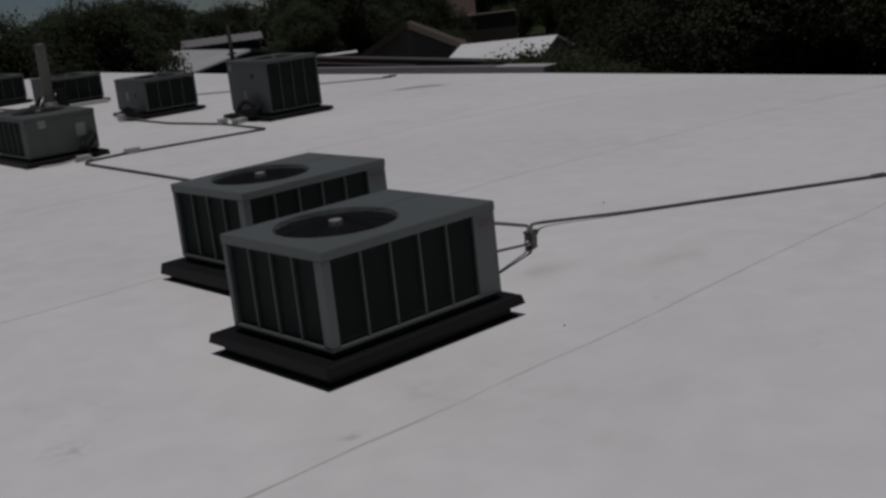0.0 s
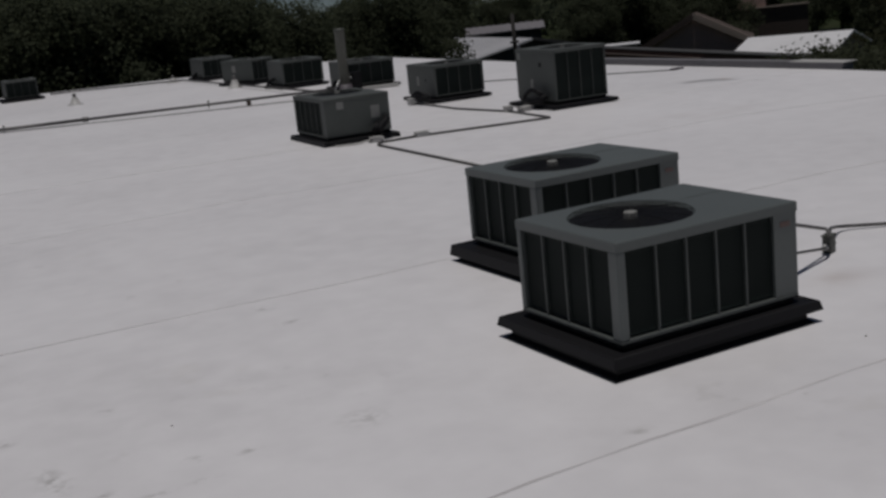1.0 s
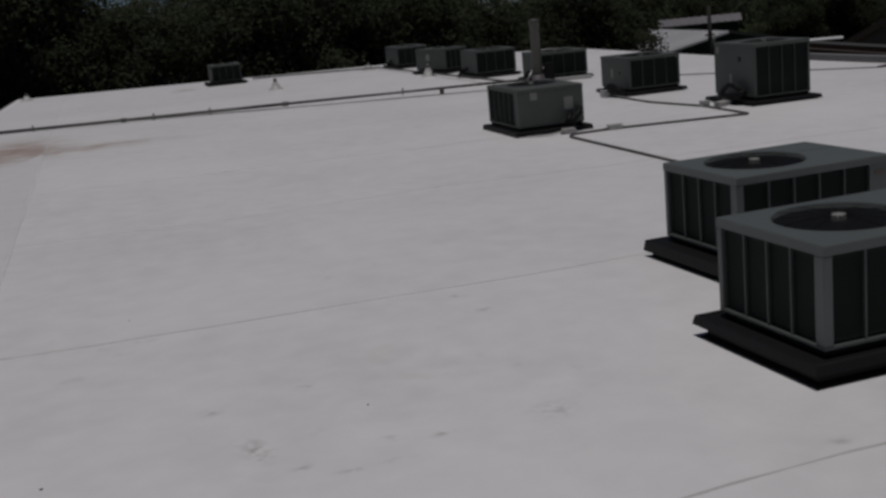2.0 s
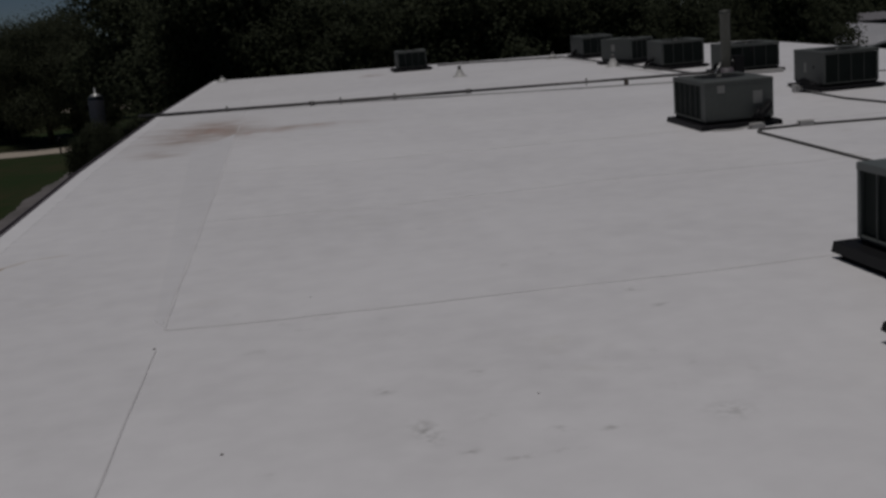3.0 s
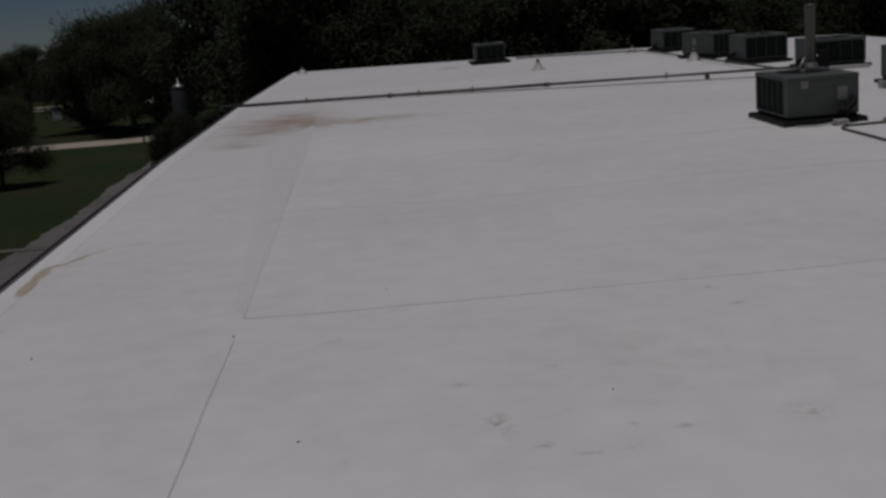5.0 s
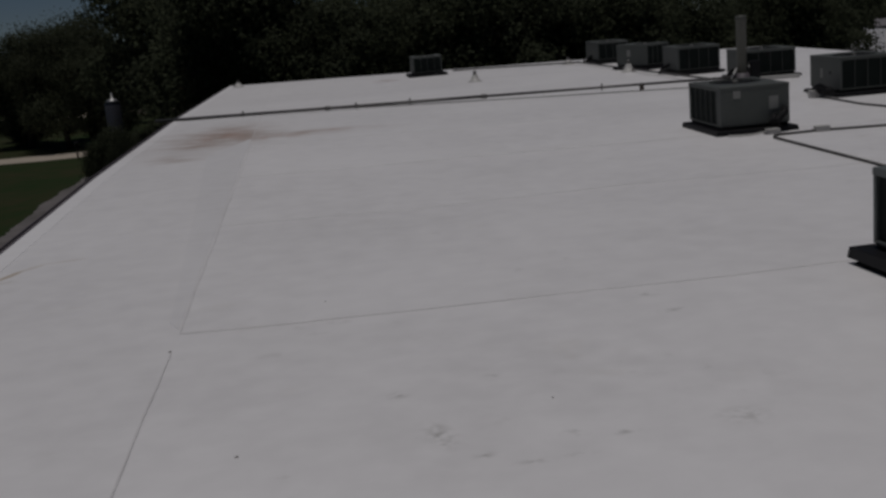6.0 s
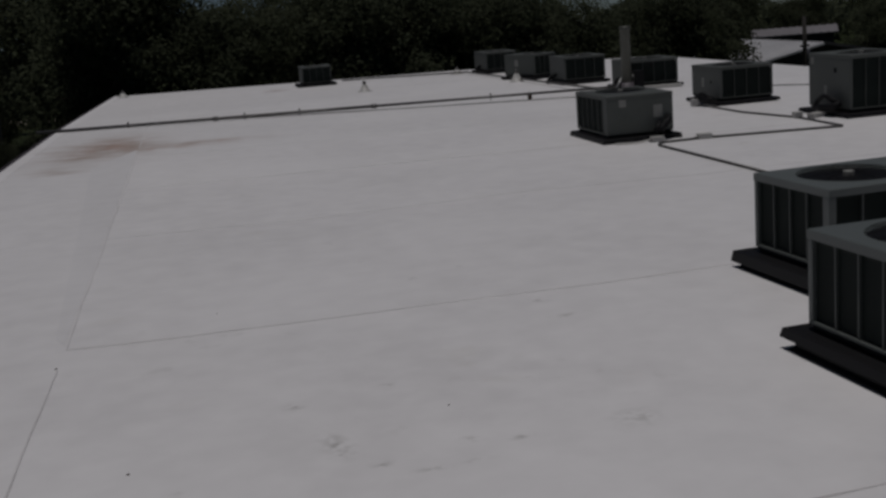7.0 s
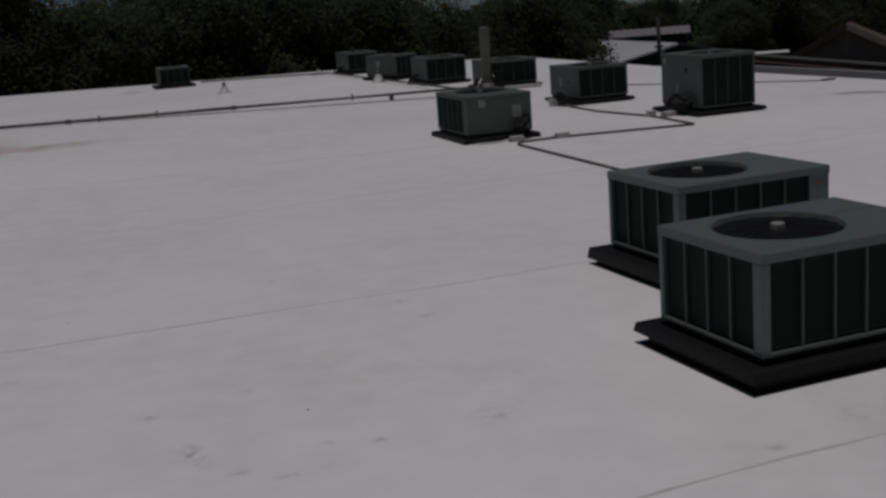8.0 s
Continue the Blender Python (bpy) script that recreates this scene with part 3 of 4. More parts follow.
    for i in range(4):
        part("fan_blade", blade, BLACK, hub).matrix_basis = pose(0, 0, 0, 0, 0, 90 * i + 25)
    if near:
        bm = bmesh.new()
        box(bm, xb - 0.16, x1 - 0.02, 0.10, 0.108, H + 0.0005, H + 0.002)
        part("lid_seam", bm, mat, u)
    if red:
        bm = bmesh.new()
        box(bm, x1 - 0.12, x1 - 0.05, y0 + 0.001, y0 + 0.006, top - 0.075, top - 0.045, 0.001)
        part("badge", bm, RED, u, "small faded red badge")
    for name, face, s, z, w, h, mt in stickers:
        bm = bmesh.new()
        if face == "end":
            box(bm, x1 - 0.002, x1 + 0.004, s - w / 2, s + w / 2, z - h / 2, z + h / 2, 0.001)
        else:
            box(bm, s - w / 2, s + w / 2, y1 - 0.002, y1 + 0.004, z - h / 2, z + h / 2, 0.001)
        part(name, bm, mt, u)
    return u


def curb(W, L, m, label, group, z_top, over=0.095, lip=0.06, foot=None, edge=None, sill=0.04):
    """A black sheet-metal stand: an inset skirt, a wide cap with a drip lip, and the sill that carries the unit."""
    c = thing("roof_curb", m, label, "roof curb", group)
    x, y = L / 2, W / 2
    zc = z_top - sill
    bm = bmesh.new()
    b = bmesh.new()
    ring = []
    el, ef, er, eb = edge or (over,) * 4
    le, fr, ri, ba = foot or (over - 0.03,) * 4
    for d, z in ((0, 0.002), (0.002, 0.012), (0.03, 0.03), (0.03, zc - lip + 0.01)):
        ring.append([b.verts.new(p + (z,)) for p in ((-x - le + d, -y - fr + d), (x + ri - d, -y - fr + d), (x + ri - d, y + ba - d), (-x - le + d, y + ba - d))])
    for p, q in zip(ring, ring[1:]):
        for i in range(4):
            b.faces.new((p[i], p[(i + 1) % 4], q[(i + 1) % 4], q[i]))
    b.faces.new(ring[-1])
    b.faces.new(ring[0][::-1])
    put(bm, b)
    part("skirt", bm, BLACK, c)
    bm = bmesh.new()
    b = bmesh.new()
    ring = []
    for d, z in ((over - 0.02, zc - lip), (over + 0.012, zc - lip), (over, zc - 0.004), (over - 0.006, zc), (over - 0.02, zc)):
        d -= over
        ring.append([b.verts.new(p + (z,)) for p in ((-x - el - d, -y - ef - d), (x + er + d, -y - ef - d), (x + er + d, y + eb + d), (-x - el - d, y + eb + d))])
    for p, q in zip(ring, ring[1:] + ring[:1]):
        for i in range(4):
            b.faces.new((p[i], p[(i + 1) % 4], q[(i + 1) % 4], q[i]))
    put(bm, b)
    part("drip_lip", bm, CURB, c)
    bm = bmesh.new()
    k = 0.0205
    box(bm, -x - el + k, x + er - k, -y - ef + k, y + eb - k, zc - lip + 0.012, zc - 0.004)
    part("cap", bm, BLACK, c)
    bm = bmesh.new()
    box(bm, -x + 0.02, x - 0.02, -y + 0.02, y - 0.02, zc, z_top, 0.004)
    part("sill", bm, BLACK, c)
    return c


W_N, L_N, H_N, Z_N = 0.935, 1.225, 0.538, 0.160
PSI = 3.0
for k, (ax, ay, lab) in enumerate(((-0.102, -0.153, "grey-green metal air conditioner with dark coil panels on a curb"), (0.557, 1.772, "grey-green metal package air conditioner on a black curb behind its twin"))):
    base = Matrix.Translation((ax, ay, 0)) @ pose(0, 0, 0, 0, 0, PSI) @ Matrix.Translation((L_N / 2, W_N / 2, 0))
    unit(H_N, W_N, L_N, CASING, base @ pose(0, 0, Z_N), lab, "pair of new units", near=True, red=True)
    # foot plate drawn wider than the stand's own, its black standing for the lip's shadow
    curb(W_N, L_N, base, "black sheet-metal curb under an air conditioner", "curbs of the new units", Z_N, over=0.095 + 0.03 * k, lip=0.054 + 0.026 * k, sill=0.036, foot=(0.097 + 0.015 * k, 0.066 + 0.012 * k, 0.05, 0.06), edge=(0.098 + 0.022 * k, 0.062 + 0.022 * k, 0.096 + 0.01 * k, 0.112))


def far_unit(x, y, H, turn, W=0.92, L=1.25, label="", end_stickers=(), over=0.08, lip=0.05):
    """x, y: the corner of the body that faces the walker (least x, least y), before any skew of the unit about its middle."""
    dx, dy = (W, L) if round(turn / 90) % 2 else (L, W)
    base = Matrix.Translation((x + dx / 2, y + dy / 2, 0)) @ pose(0, 0, 0, 0, 0, turn)
    zt = 0.11
    u = unit(H - zt, W, L, CASING_OLD, base @ pose(0, 0, zt), label, "row of older units", stickers=end_stickers)
    curb(W, L, base, "dark flat curb under a weathered air conditioner", "curbs of the older units", zt, over, lip)
    return u


# the unit with its service end towards the walker
far_unit(2.10, 10.12, 0.64, -90, W=0.96, L=1.28, label="weathered grey air conditioner with two pale labels on its service end",
         end_stickers=(("label_plate", "end", -0.25, 0.42, 0.10, 0.10, PAPER), ("label_plate", "end", 0.26, 0.28, 0.13, 0.17, PAPER)), lip=0.075)
far_unit(5.33, 13.42, 0.645, 90, W=0.96, L=1.14, label="low weathered grey air conditioner with dark coil panels", end_stickers=(("label_plate", "side", 0.12, 0.25, 0.08, 0.16, PAPER), ("gas_port", "side", -0.2, 0.27, 0.05, 0.05, BLACK)))
far_unit(5.81, 10.22, 0.89, 90, W=0.93, L=1.14, label="tall weathered grey air conditioner with dark coil panels", over=0.11,
         end_stickers=(("label_plate", "side", 0.1, 0.22, 0.07, 0.20, PAPER), ("label_plate", "side", 0.47, 0.67, 0.07, 0.10, PAPER), ("gas_port", "side", -0.17, 0.55, 0.07, 0.07, BLACK)))
far_unit(5.47, 17.95, 0.60, 90, W=1.06, L=1.05, label="weathered grey air conditioner behind the flue pipe")
far_unit(4.98, 20.75, 0.63, 90, W=0.98, L=1.10, label="weathered grey air conditioner in the far row")
far_unit(4.74, 23.5, 0.63, 119, W=0.78, L=1.05, label="weathered grey air conditioner with a pale vent beside it", end_stickers=(("label_plate", "side", 0.1, 0.3, 0.12, 0.16, PAPER),))
far_unit(4.78, 27.2, 0.60, 90, W=0.88, L=1.35, label="weathered grey air conditioner near the far roof edge")
far_unit(-0.26, 28.7, 0.57, 90, W=0.84, L=0.9, label="small dark air conditioner standing alone by the roof edge", over=0.13)


# ---- pipes, vents and small things on the roof ----
def pipe(name, pts, r, mat, label, category="pipe", group="", joints=(), round_r=0.08):
    p = thing(name, pose(0, 0, 0), label, category, group)
    bm = bmesh.new()
    tube(bm, bend(pts, round_r), r, 10)
    part("run", bm, mat, p)
    for x, y, z, a in joints:
        bm = bmesh.new()
        tube(bm, [(-0.06, 0, 0), (-0.05, 0, 0), (0.05, 0, 0), (0.06, 0, 0)], [r * 1.1, r * 1.45, r * 1.45, r * 1.1], 10)
        part("coupling", bm, mat, p).matrix_basis = Matrix.Translation((x, y, z)) @ pose(0, 0, 0, 0, 0, a)
    return p


def support(x, y, z, turn, group="pipe supports"):
    s = thing("pipe_support", pose(x, y, 0, 0, 0, turn), "dark wooden block carrying a pipe off the roof", "pipe support", group)
    bm = bmesh.new()
    box(bm, -0.045, 0.045, -0.08, 0.08, 0.001, z - 0.02, 0.008)
    part("block", bm, WOOD_BLOCK, s)
    bm = bmesh.new()
    tube(bm, [(0, -0.05, z - 0.02), (0, -0.045, z + 0.03), (0, 0.0, z + 0.045), (0, 0.045, z + 0.03), (0, 0.05, z - 0.02)], 0.008, 6)
    part("strap", bm, STEEL, s)


# main gas pipe across the roof, raised a hand's width on blocks
ga, gb = Vector((-6.65, 20.9, 0.03)), Vector((5.3, 17.5, 0.13))
gpt = lambda s: ga.lerp(gb, s)
g_turn = math.degrees(math.atan2(gb.y - ga.y, gb.x - ga.x))
main = pipe("gas_pipe", [ga, gpt(0.25), gpt(0.453), gpt(0.578)], 0.033, PIPE, "long grey gas pipe on blocks across the white roof",
     joints=[(*gpt(s), g_turn) for s in (0.31, 0.578)], round_r=0.2)
bm = bmesh.new()
tube(bm, [gpt(0.578), gpt(0.75), gb], 0.027, 10)
part("run", bm, PIPE, main, "thinner continuation of the pipe")
# pipe clips, and one block under the thin end
for f in (0.16, 0.36, 0.453, 0.772):
    bm = bmesh.new()
    tube(bm, [(0, -0.02, -0.07), (0, -0.018, 0.0), (0, 0.0, 0.06), (0, 0.018, 0.0), (0, 0.02, -0.07)], 0.011, 6)
    part("clip", bm, PIPE, main).matrix_basis = Matrix.Translation(gpt(f)) @ pose(0, 0, 0, 0, 0, g_turn)
p = gpt(0.836)
support(p.x, p.y, p.z, g_turn)
pipe("gas_pipe", [(0.95, 29.3, 0.06), (1.7, 29.2, 0.06), (4.4, 28.0, 0.06), (4.62, 23.8, 0.06), (4.72, 17.75, 0.11)], 0.023, PIPE, "thin grey branch pipe between the far units")
pipe("gas_pipe", [(2.56, 6.4, 0.018), (2.54, 9.42, 0.018), (2.66, 9.62, 0.018), (3.3, 9.66, 0.018), (5.2, 9.36, 0.018), (5.28, 10.75, 0.018), (5.05, 12.1, 0.018), (5.1, 13.9, 0.018)], 0.017, PIPE, "grey pipe running between three air conditioners")
pipe("conduit", [(2.56, 6.4, 0.018), (2.52, 4.4, 0.018), (1.75, 2.35, 0.09)], 0.017, PIPE, "grey pipe leading to the pair of new units")
# second thin line lying on the sheet beside the raised pipe
pipe("cable", [(-3.4, 20.2, 0.02), (-1.3, 19.45, 0.02), (1.0, 18.45, 0.02), (3.8, 17.45, 0.02), (4.9, 17.0, 0.02)], 0.008, PIPE, "thin dark cable lying on the roof beside the gas pipe", "cable", round_r=0.3)
# conduits from the near unit to a junction box and away
pipe("conduit", [(1.10, 0.36, 0.46), (1.7, 0.62, 0.36), (2.22, 0.84, 0.20), (2.31, 0.93, 0.11)], 0.012, PIPE, "dull metal conduit leaving an air conditioner", "conduit", "unit conduits", round_r=0.06)
pipe("conduit", [(1.10, 0.36, 0.30), (1.7, 0.64, 0.16), (2.28, 0.92, 0.045)], 0.0095, PIPE, "dull metal conduit low over the roof", "conduit", "unit conduits", round_r=0.06)
pipe("conduit", [(2.34, 0.96, 0.12), (2.44, 1.05, 0.135), (2.82, 1.38, 0.03), (3.43, 1.03, 0.015), (5.36, -0.06, 0.015), (10.5, -2.95, 0.015)], 0.0125, PIPE, "grey conduit running over the white roof", "conduit", round_r=0.16,
     joints=[(5.25, 0.0, 0.019, -29)])


def junction(x, y, z, turn, sx, sy, sz, label, mat=PVC):
    j = thing("junction_box", pose(x, y, z, 0, 0, turn), label, "junction box", "junction boxes")
    bm = bmesh.new()
    box(bm, -sx / 2, sx / 2, -sy / 2, sy / 2, 0.002, sz, 0.008)
    part("body", bm, mat, j)
    bm = bmesh.new()
    box(bm, -sx / 2 - 0.006, sx / 2 + 0.006, -sy / 2 - 0.006, sy / 2 + 0.006, sz + 0.001, sz + 0.014, 0.005)
    part("lid", bm, mat, j)
    for s in (-1, 1):
        bm = bmesh.new()
        spin(bm, [(0.022, 0), (0.022, 0.03), (0.017, 0.04)], 10)
        part("fitting", bm, STEEL, j).matrix_basis = Matrix.Translation((s * sx / 2, 0, sz * 0.45)) @ pose(0, 0, 0, 0, 90 * s, 0)
    return j


junction(2.33, 0.95, 0.0, 25, 0.095, 0.06, 0.115, "grey metal junction box on a conduit stub", FLUE)
junction(3.3, 9.66, 0.0, -4, 0.18, 0.11, 0.06, "pale box on a roof pipe", PVC)
junction(2.70, 9.84, 0.0, 0, 0.16, 0.10, 0.06, "white box beside the mid unit", PVC)
junction(5.30, 10.80, 0.0, 80, 0.14, 0.12, 0.08, "pale box on a roof pipe", PVC)
junction(5.50, 10.62, 0.0, 20, 0.24, 0.13, 0.06, "white box at the tall unit's corner", PVC)
junction(5.0, 13.7, 0.0, 85, 0.16, 0.14, 0.11, "pale box where a pipe meets the low unit", PVC)


def hose(pts, r, label, mat=BLACK):
    """A ribbed flexible line."""
    h = thing("flexible_hose", pose(0, 0, 0), label, "hose", "unit hoses")
    bm = bmesh.new()
    pp = bend(pts, 0.12, 5)
    tube(bm, pp, [r * (1.0 + 0.12 * (i % 2)) for i in range(len(pp))], 8)
    part("run", bm, mat, h)


# dark service lines and gas cocks at the units' corners
hose([(2.98, 10.10, 0.30), (2.95, 10.0, 0.26), (2.84, 9.97, 0.18), (2.80, 9.95, 0.125)], 0.045, "thick black hose hanging from the mid unit")
hose([(2.85, 10.10, 0.22), (2.80, 10.0, 0.2), (2.74, 9.98, 0.125)], 0.04, "black hose curling down at the mid unit")
hose([(2.12, 9.9, 0.02), (2.4, 9.78, 0.02), (2.66, 9.84, 0.05)], 0.011, "thin white drain line lying on the roof", PVC)
for x, y, h in ((5.74, 10.9, 0.40), (5.16, 13.85, 0.28)):
    hose([(x + 0.02, y - 0.46, h * 0.5), (x - 0.07, y - 0.44, h * 0.62), (x - 0.09, y - 0.25, h * 0.78), (x - 0.09, y - 0.05, h * 0.55), (x - 0.09, y + 0.02, 0.12)], 0.032, "thick black hose hanging from an older unit")
    hose([(x + 0.02, y - 0.5, h * 0.5), (x - 0.07, y - 0.48, h * 0.4), (x - 0.10, y - 0.3, 0.13), (x - 0.11, y - 0.1, 0.12)], 0.05, "black hose curling down at an older unit")
for x, y in ((5.54, 18.8), (4.96, 21.6), (4.8, 24.3), (4.82, 28.1)):
    hose([(x + 0.02, y - 0.2, 0.22), (x - 0.10, y - 0.2, 0.18), (x - 0.14, y + 0.02, 0.03)], 0.04, "black hose at the corner of a far unit")


def vent(x, y, h=0.28, group="roof vents"):
    v = thing("roof_vent", pose(x, y, 0), "white conical flashing boot with a short vent pipe", "roof vent", group)
    bm = bmesh.new()
    spin(bm, [(0.20, 0.001), (0.19, 0.012), (0.13, 0.03), (0.065, h * 0.62), (0.06, h * 0.66)], 20)
    part("boot", bm, PVC, v)
    bm = bmesh.new()
    spin(bm, [(0.042, h * 0.6), (0.042, h), (0.032, h), (0.032, h * 0.7)], 14)
    part("vent_pipe", bm, PIPE, v)


vent(0.93, 24.7, 0.27)
vent(4.55, 23.3, 0.30)
vent(4.2, 28.4, 0.2)
vent(-5.4, 31.6, 0.2)

# tall flue
flue = thing("flue_pipe", pose(5.26, 17.58, 0), "tall dull metal flue pipe standing on the roof", "flue")
bm = bmesh.new()
spin(bm, [(0.10, 0.02), (0.10, 1.23), (0.108, 1.235), (0.108, 1.32), (0.085, 1.32), (0.085, 1.0)], 24)
part("shaft", bm, FLUE, flue)
bm = bmesh.new()
spin(bm, [(0.30, 0.001), (0.29, 0.02), (0.15, 0.12), (0.13, 0.2)], 24)
part("flashing", bm, FASCIA, flue, "dark flashing collar")
bm = bmesh.new()
tube(bm, [(0.12, -0.02, 0.34), (0.3, -0.05, 0.02)], 0.02, 8)
part("brace", bm, STEEL, flue)
bm = bmesh.new()
tube(bm, [(-0.12, -0.02, 0.30), (-0.3, -0.06, 0.02)], 0.02, 8)
part("brace", bm, STEEL, flue)
bm = bmesh.new()
box(bm, 0.13, 0.33, -0.12, 0.08, 0.02, 0.42, 0.01)
solid("draft_hood", bm, BLACK, "dark metal draft hood beside the flue", "hood", m=pose(5.26, 17.58, 0))

bm = bmesh.new()
box(bm, -0.5, 0.5, -0.06, 0.06, 0.002, 0.07, 0.008)
solid("timber_bearer", bm, PVC, "pale painted timber lying before a far unit", "timber", m=pose(5.98, 17.75, 0, 0, 0, -10))
pipe("cable", [(7.4, 16.2, 0.012), (8.1, 15.4, 0.012), (9.4, 13.75, 0.012), (10.05, 13.0, 0.012)], 0.010, PIPE, "thin dark cable on the roof near the parapet", "cable", round_r=0.3)

# scraps blown onto the roof
def scrap(x, y, s, turn):
    b, s = bmesh.new(), 0.65 * s
    pts = [(-1, 0, 0.1), (-0.3, 0.35, 0.35), (0.5, 0.25, 0.25), (1, 0, 0.5), (0.4, -0.3, 0.2), (-0.4, -0.35, 0.3)]
    a = [b.verts.new((px * s, py * s, pz * s + 0.004)) for px, py, pz in pts]
    c = [b.verts.new((px * s, py * s, 0.001)) for px, py, pz in pts]
    b.faces.new(a)
    b.faces.new(c[::-1])
    for i in range(6):
        b.faces.new((a[i], c[i], c[(i + 1) % 6], a[(i + 1) % 6]))
    solid("dead_leaf", b, WOOD_BLOCK, "small dark dead leaf lying on the white roof", "leaf", "blown leaves", m=pose(x, y, 0, 0, 0, turn))


for x, y, s, turn in ((-4.38, 2.44, 0.014, 10), (-3.36, 3.34, 0.008, 30), (-3.85, 0.44, 0.013, 5), (-2.23, 0.75, 0.008, 0), (-5.66, 2.36, 0.018, 80), (1.2, -0.5, 0.015, 20), (3.64, 1.47, 0.016, 0)):
    scrap(x, y, s, turn)
bm = bmesh.new()
box(bm, -0.14, 0.14, -0.07, 0.07, 0.001, 0.03, 0.006)
solid("roof_drain", bm, FASCIA, "dark roof drain cover near the parapet", "drain", m=pose(10.2, 13.1, 0, 0, 0, 20))

# everything on the roof leans with its fall
for ob in ON_ROOF:
    ob.matrix_basis = FALL @ ob.matrix_basis


# ---- the ground and what stands round the building ----
G = -4.3
bm = bmesh.new()
R = 2500.0
seg = [[bm.verts.new((x, y, 0)) for x in (-R, -300, -60, -14, 12, 60, 300, R)] for y in (-R, -300, -60, 0, 40, 90, 300, R)]
for a, b in zip(seg, seg[1:]):
    for i in range(7):
        bm.faces.new((a[i], a[i + 1], b[i + 1], b[i]))
solid("ground", bm, GRASS, "green lawn with worn patches", "lawn", kind="structure", m=pose(0, 0, G), roof=False)


def strip(name, pts, w, mat, label, category, z=0.012):
    b = bmesh.new()
    rows, rnd = [], random.Random(3)
    pts = bend([(x, y, 0) for x, y in pts], 3.0, 5)
    for i, p in enumerate(pts):
        d = (pts[min(i + 1, len(pts) - 1)] - pts[max(i - 1, 0)]).normalized()
        n = Vector((-d.y, d.x, 0)) * w * rnd.uniform(0.94, 1.06) / 2
        rows.append([b.verts.new(p - n), b.verts.new(p + n)])
    for r, q in zip(rows, rows[1:]):
        b.faces.new((r[0], r[1], q[1], q[0]))
    return solid(name, b, mat, label, category, kind="structure", m=pose(0, 0, G + z), roof=False)


strip("road", [(-46, 141), (-32.6, 139.4), (-18, 137)], 11.0, ROAD, "pale gravel yard beyond the lawn trees", "yard", 0.02)
strip("path", [(-13.0, 34.2), (-16, 34.5), (-34, 35.2)], 0.6, DIRT, "narrow worn path across the lawn", "path", 0.03)
# bare drive beside the building, with a ragged edge to the lawn
b, rows, rnd = bmesh.new(), [], random.Random(8)
for i in range(110):
    y = 18.0 + i * 0.52
    edge = -15.7 - 0.022 * (y - 40) + 0.12 * math.sin(y * 0.33) + 0.08 * math.sin(y * 1.1) + rnd.uniform(-0.08, 0.08)
    rows.append([b.verts.new((x, y, 0)) for x in (edge, -14.0, -9.0)])
for r, q in zip(rows, rows[1:]):
    for i in range(2):
        b.faces.new((r[i], r[i + 1], q[i + 1], q[i]))
solid("driveway", b, DRIVE, "bare grey-brown gravel drive beside the building", "driveway", kind="structure", m=pose(0, 0, G + 0.01), roof=False)
strip("road", [(-70, 75), (-27, 78.5), (-18.7, 78.7), (20, 82)], 5.0, ROAD, "pale dusty lane across the grass", "road", 0.02)


def leafy(bm, centre, radii, n, size, rnd):
    """Scatters small leaf sprays through the outer part of an uneven crown, turned loosely outwards."""
    c = Vector(centre)
    p1, p2 = rnd.uniform(0, 6.28), rnd.uniform(0, 6.28)
    for _ in range(n):
        u, a = rnd.uniform(-1, 1), rnd.uniform(0, 2 * math.pi)
        w = math.sqrt(1 - u * u)
        k = rnd.uniform(0.35, 1.0) ** 0.5 * (1.0 + 0.26 * math.sin(3 * a + p1) * math.cos(4 * u + p2) + 0.12 * math.sin(9 * a + 5 * u + p2))
        if rnd.random() < 0.08:
            k *= rnd.uniform(1.0, 1.28)
        d = Vector((w * math.cos(a), w * math.sin(a), u))
        p = c + Vector((radii[0] * d.x, radii[1] * d.y, radii[2] * d.z)) * k
        up = (d + Vector((rnd.uniform(-1, 1), rnd.uniform(-1, 1), rnd.uniform(-0.7, 1.1)))).normalized()
        side = up.cross(Vector((rnd.uniform(-1, 1), rnd.uniform(-1, 1), rnd.uniform(-1, 1)))).normalized() * size * rnd.uniform(0.6, 1.4)
        fore = up.cross(side)
        bm.faces.new((bm.verts.new(p - side * 0.5 - fore * 0.2), bm.verts.new(p + side * 0.5 - fore * 0.25), bm.verts.new(p + side * rnd.uniform(-0.2, 0.2) + fore * 0.45)))


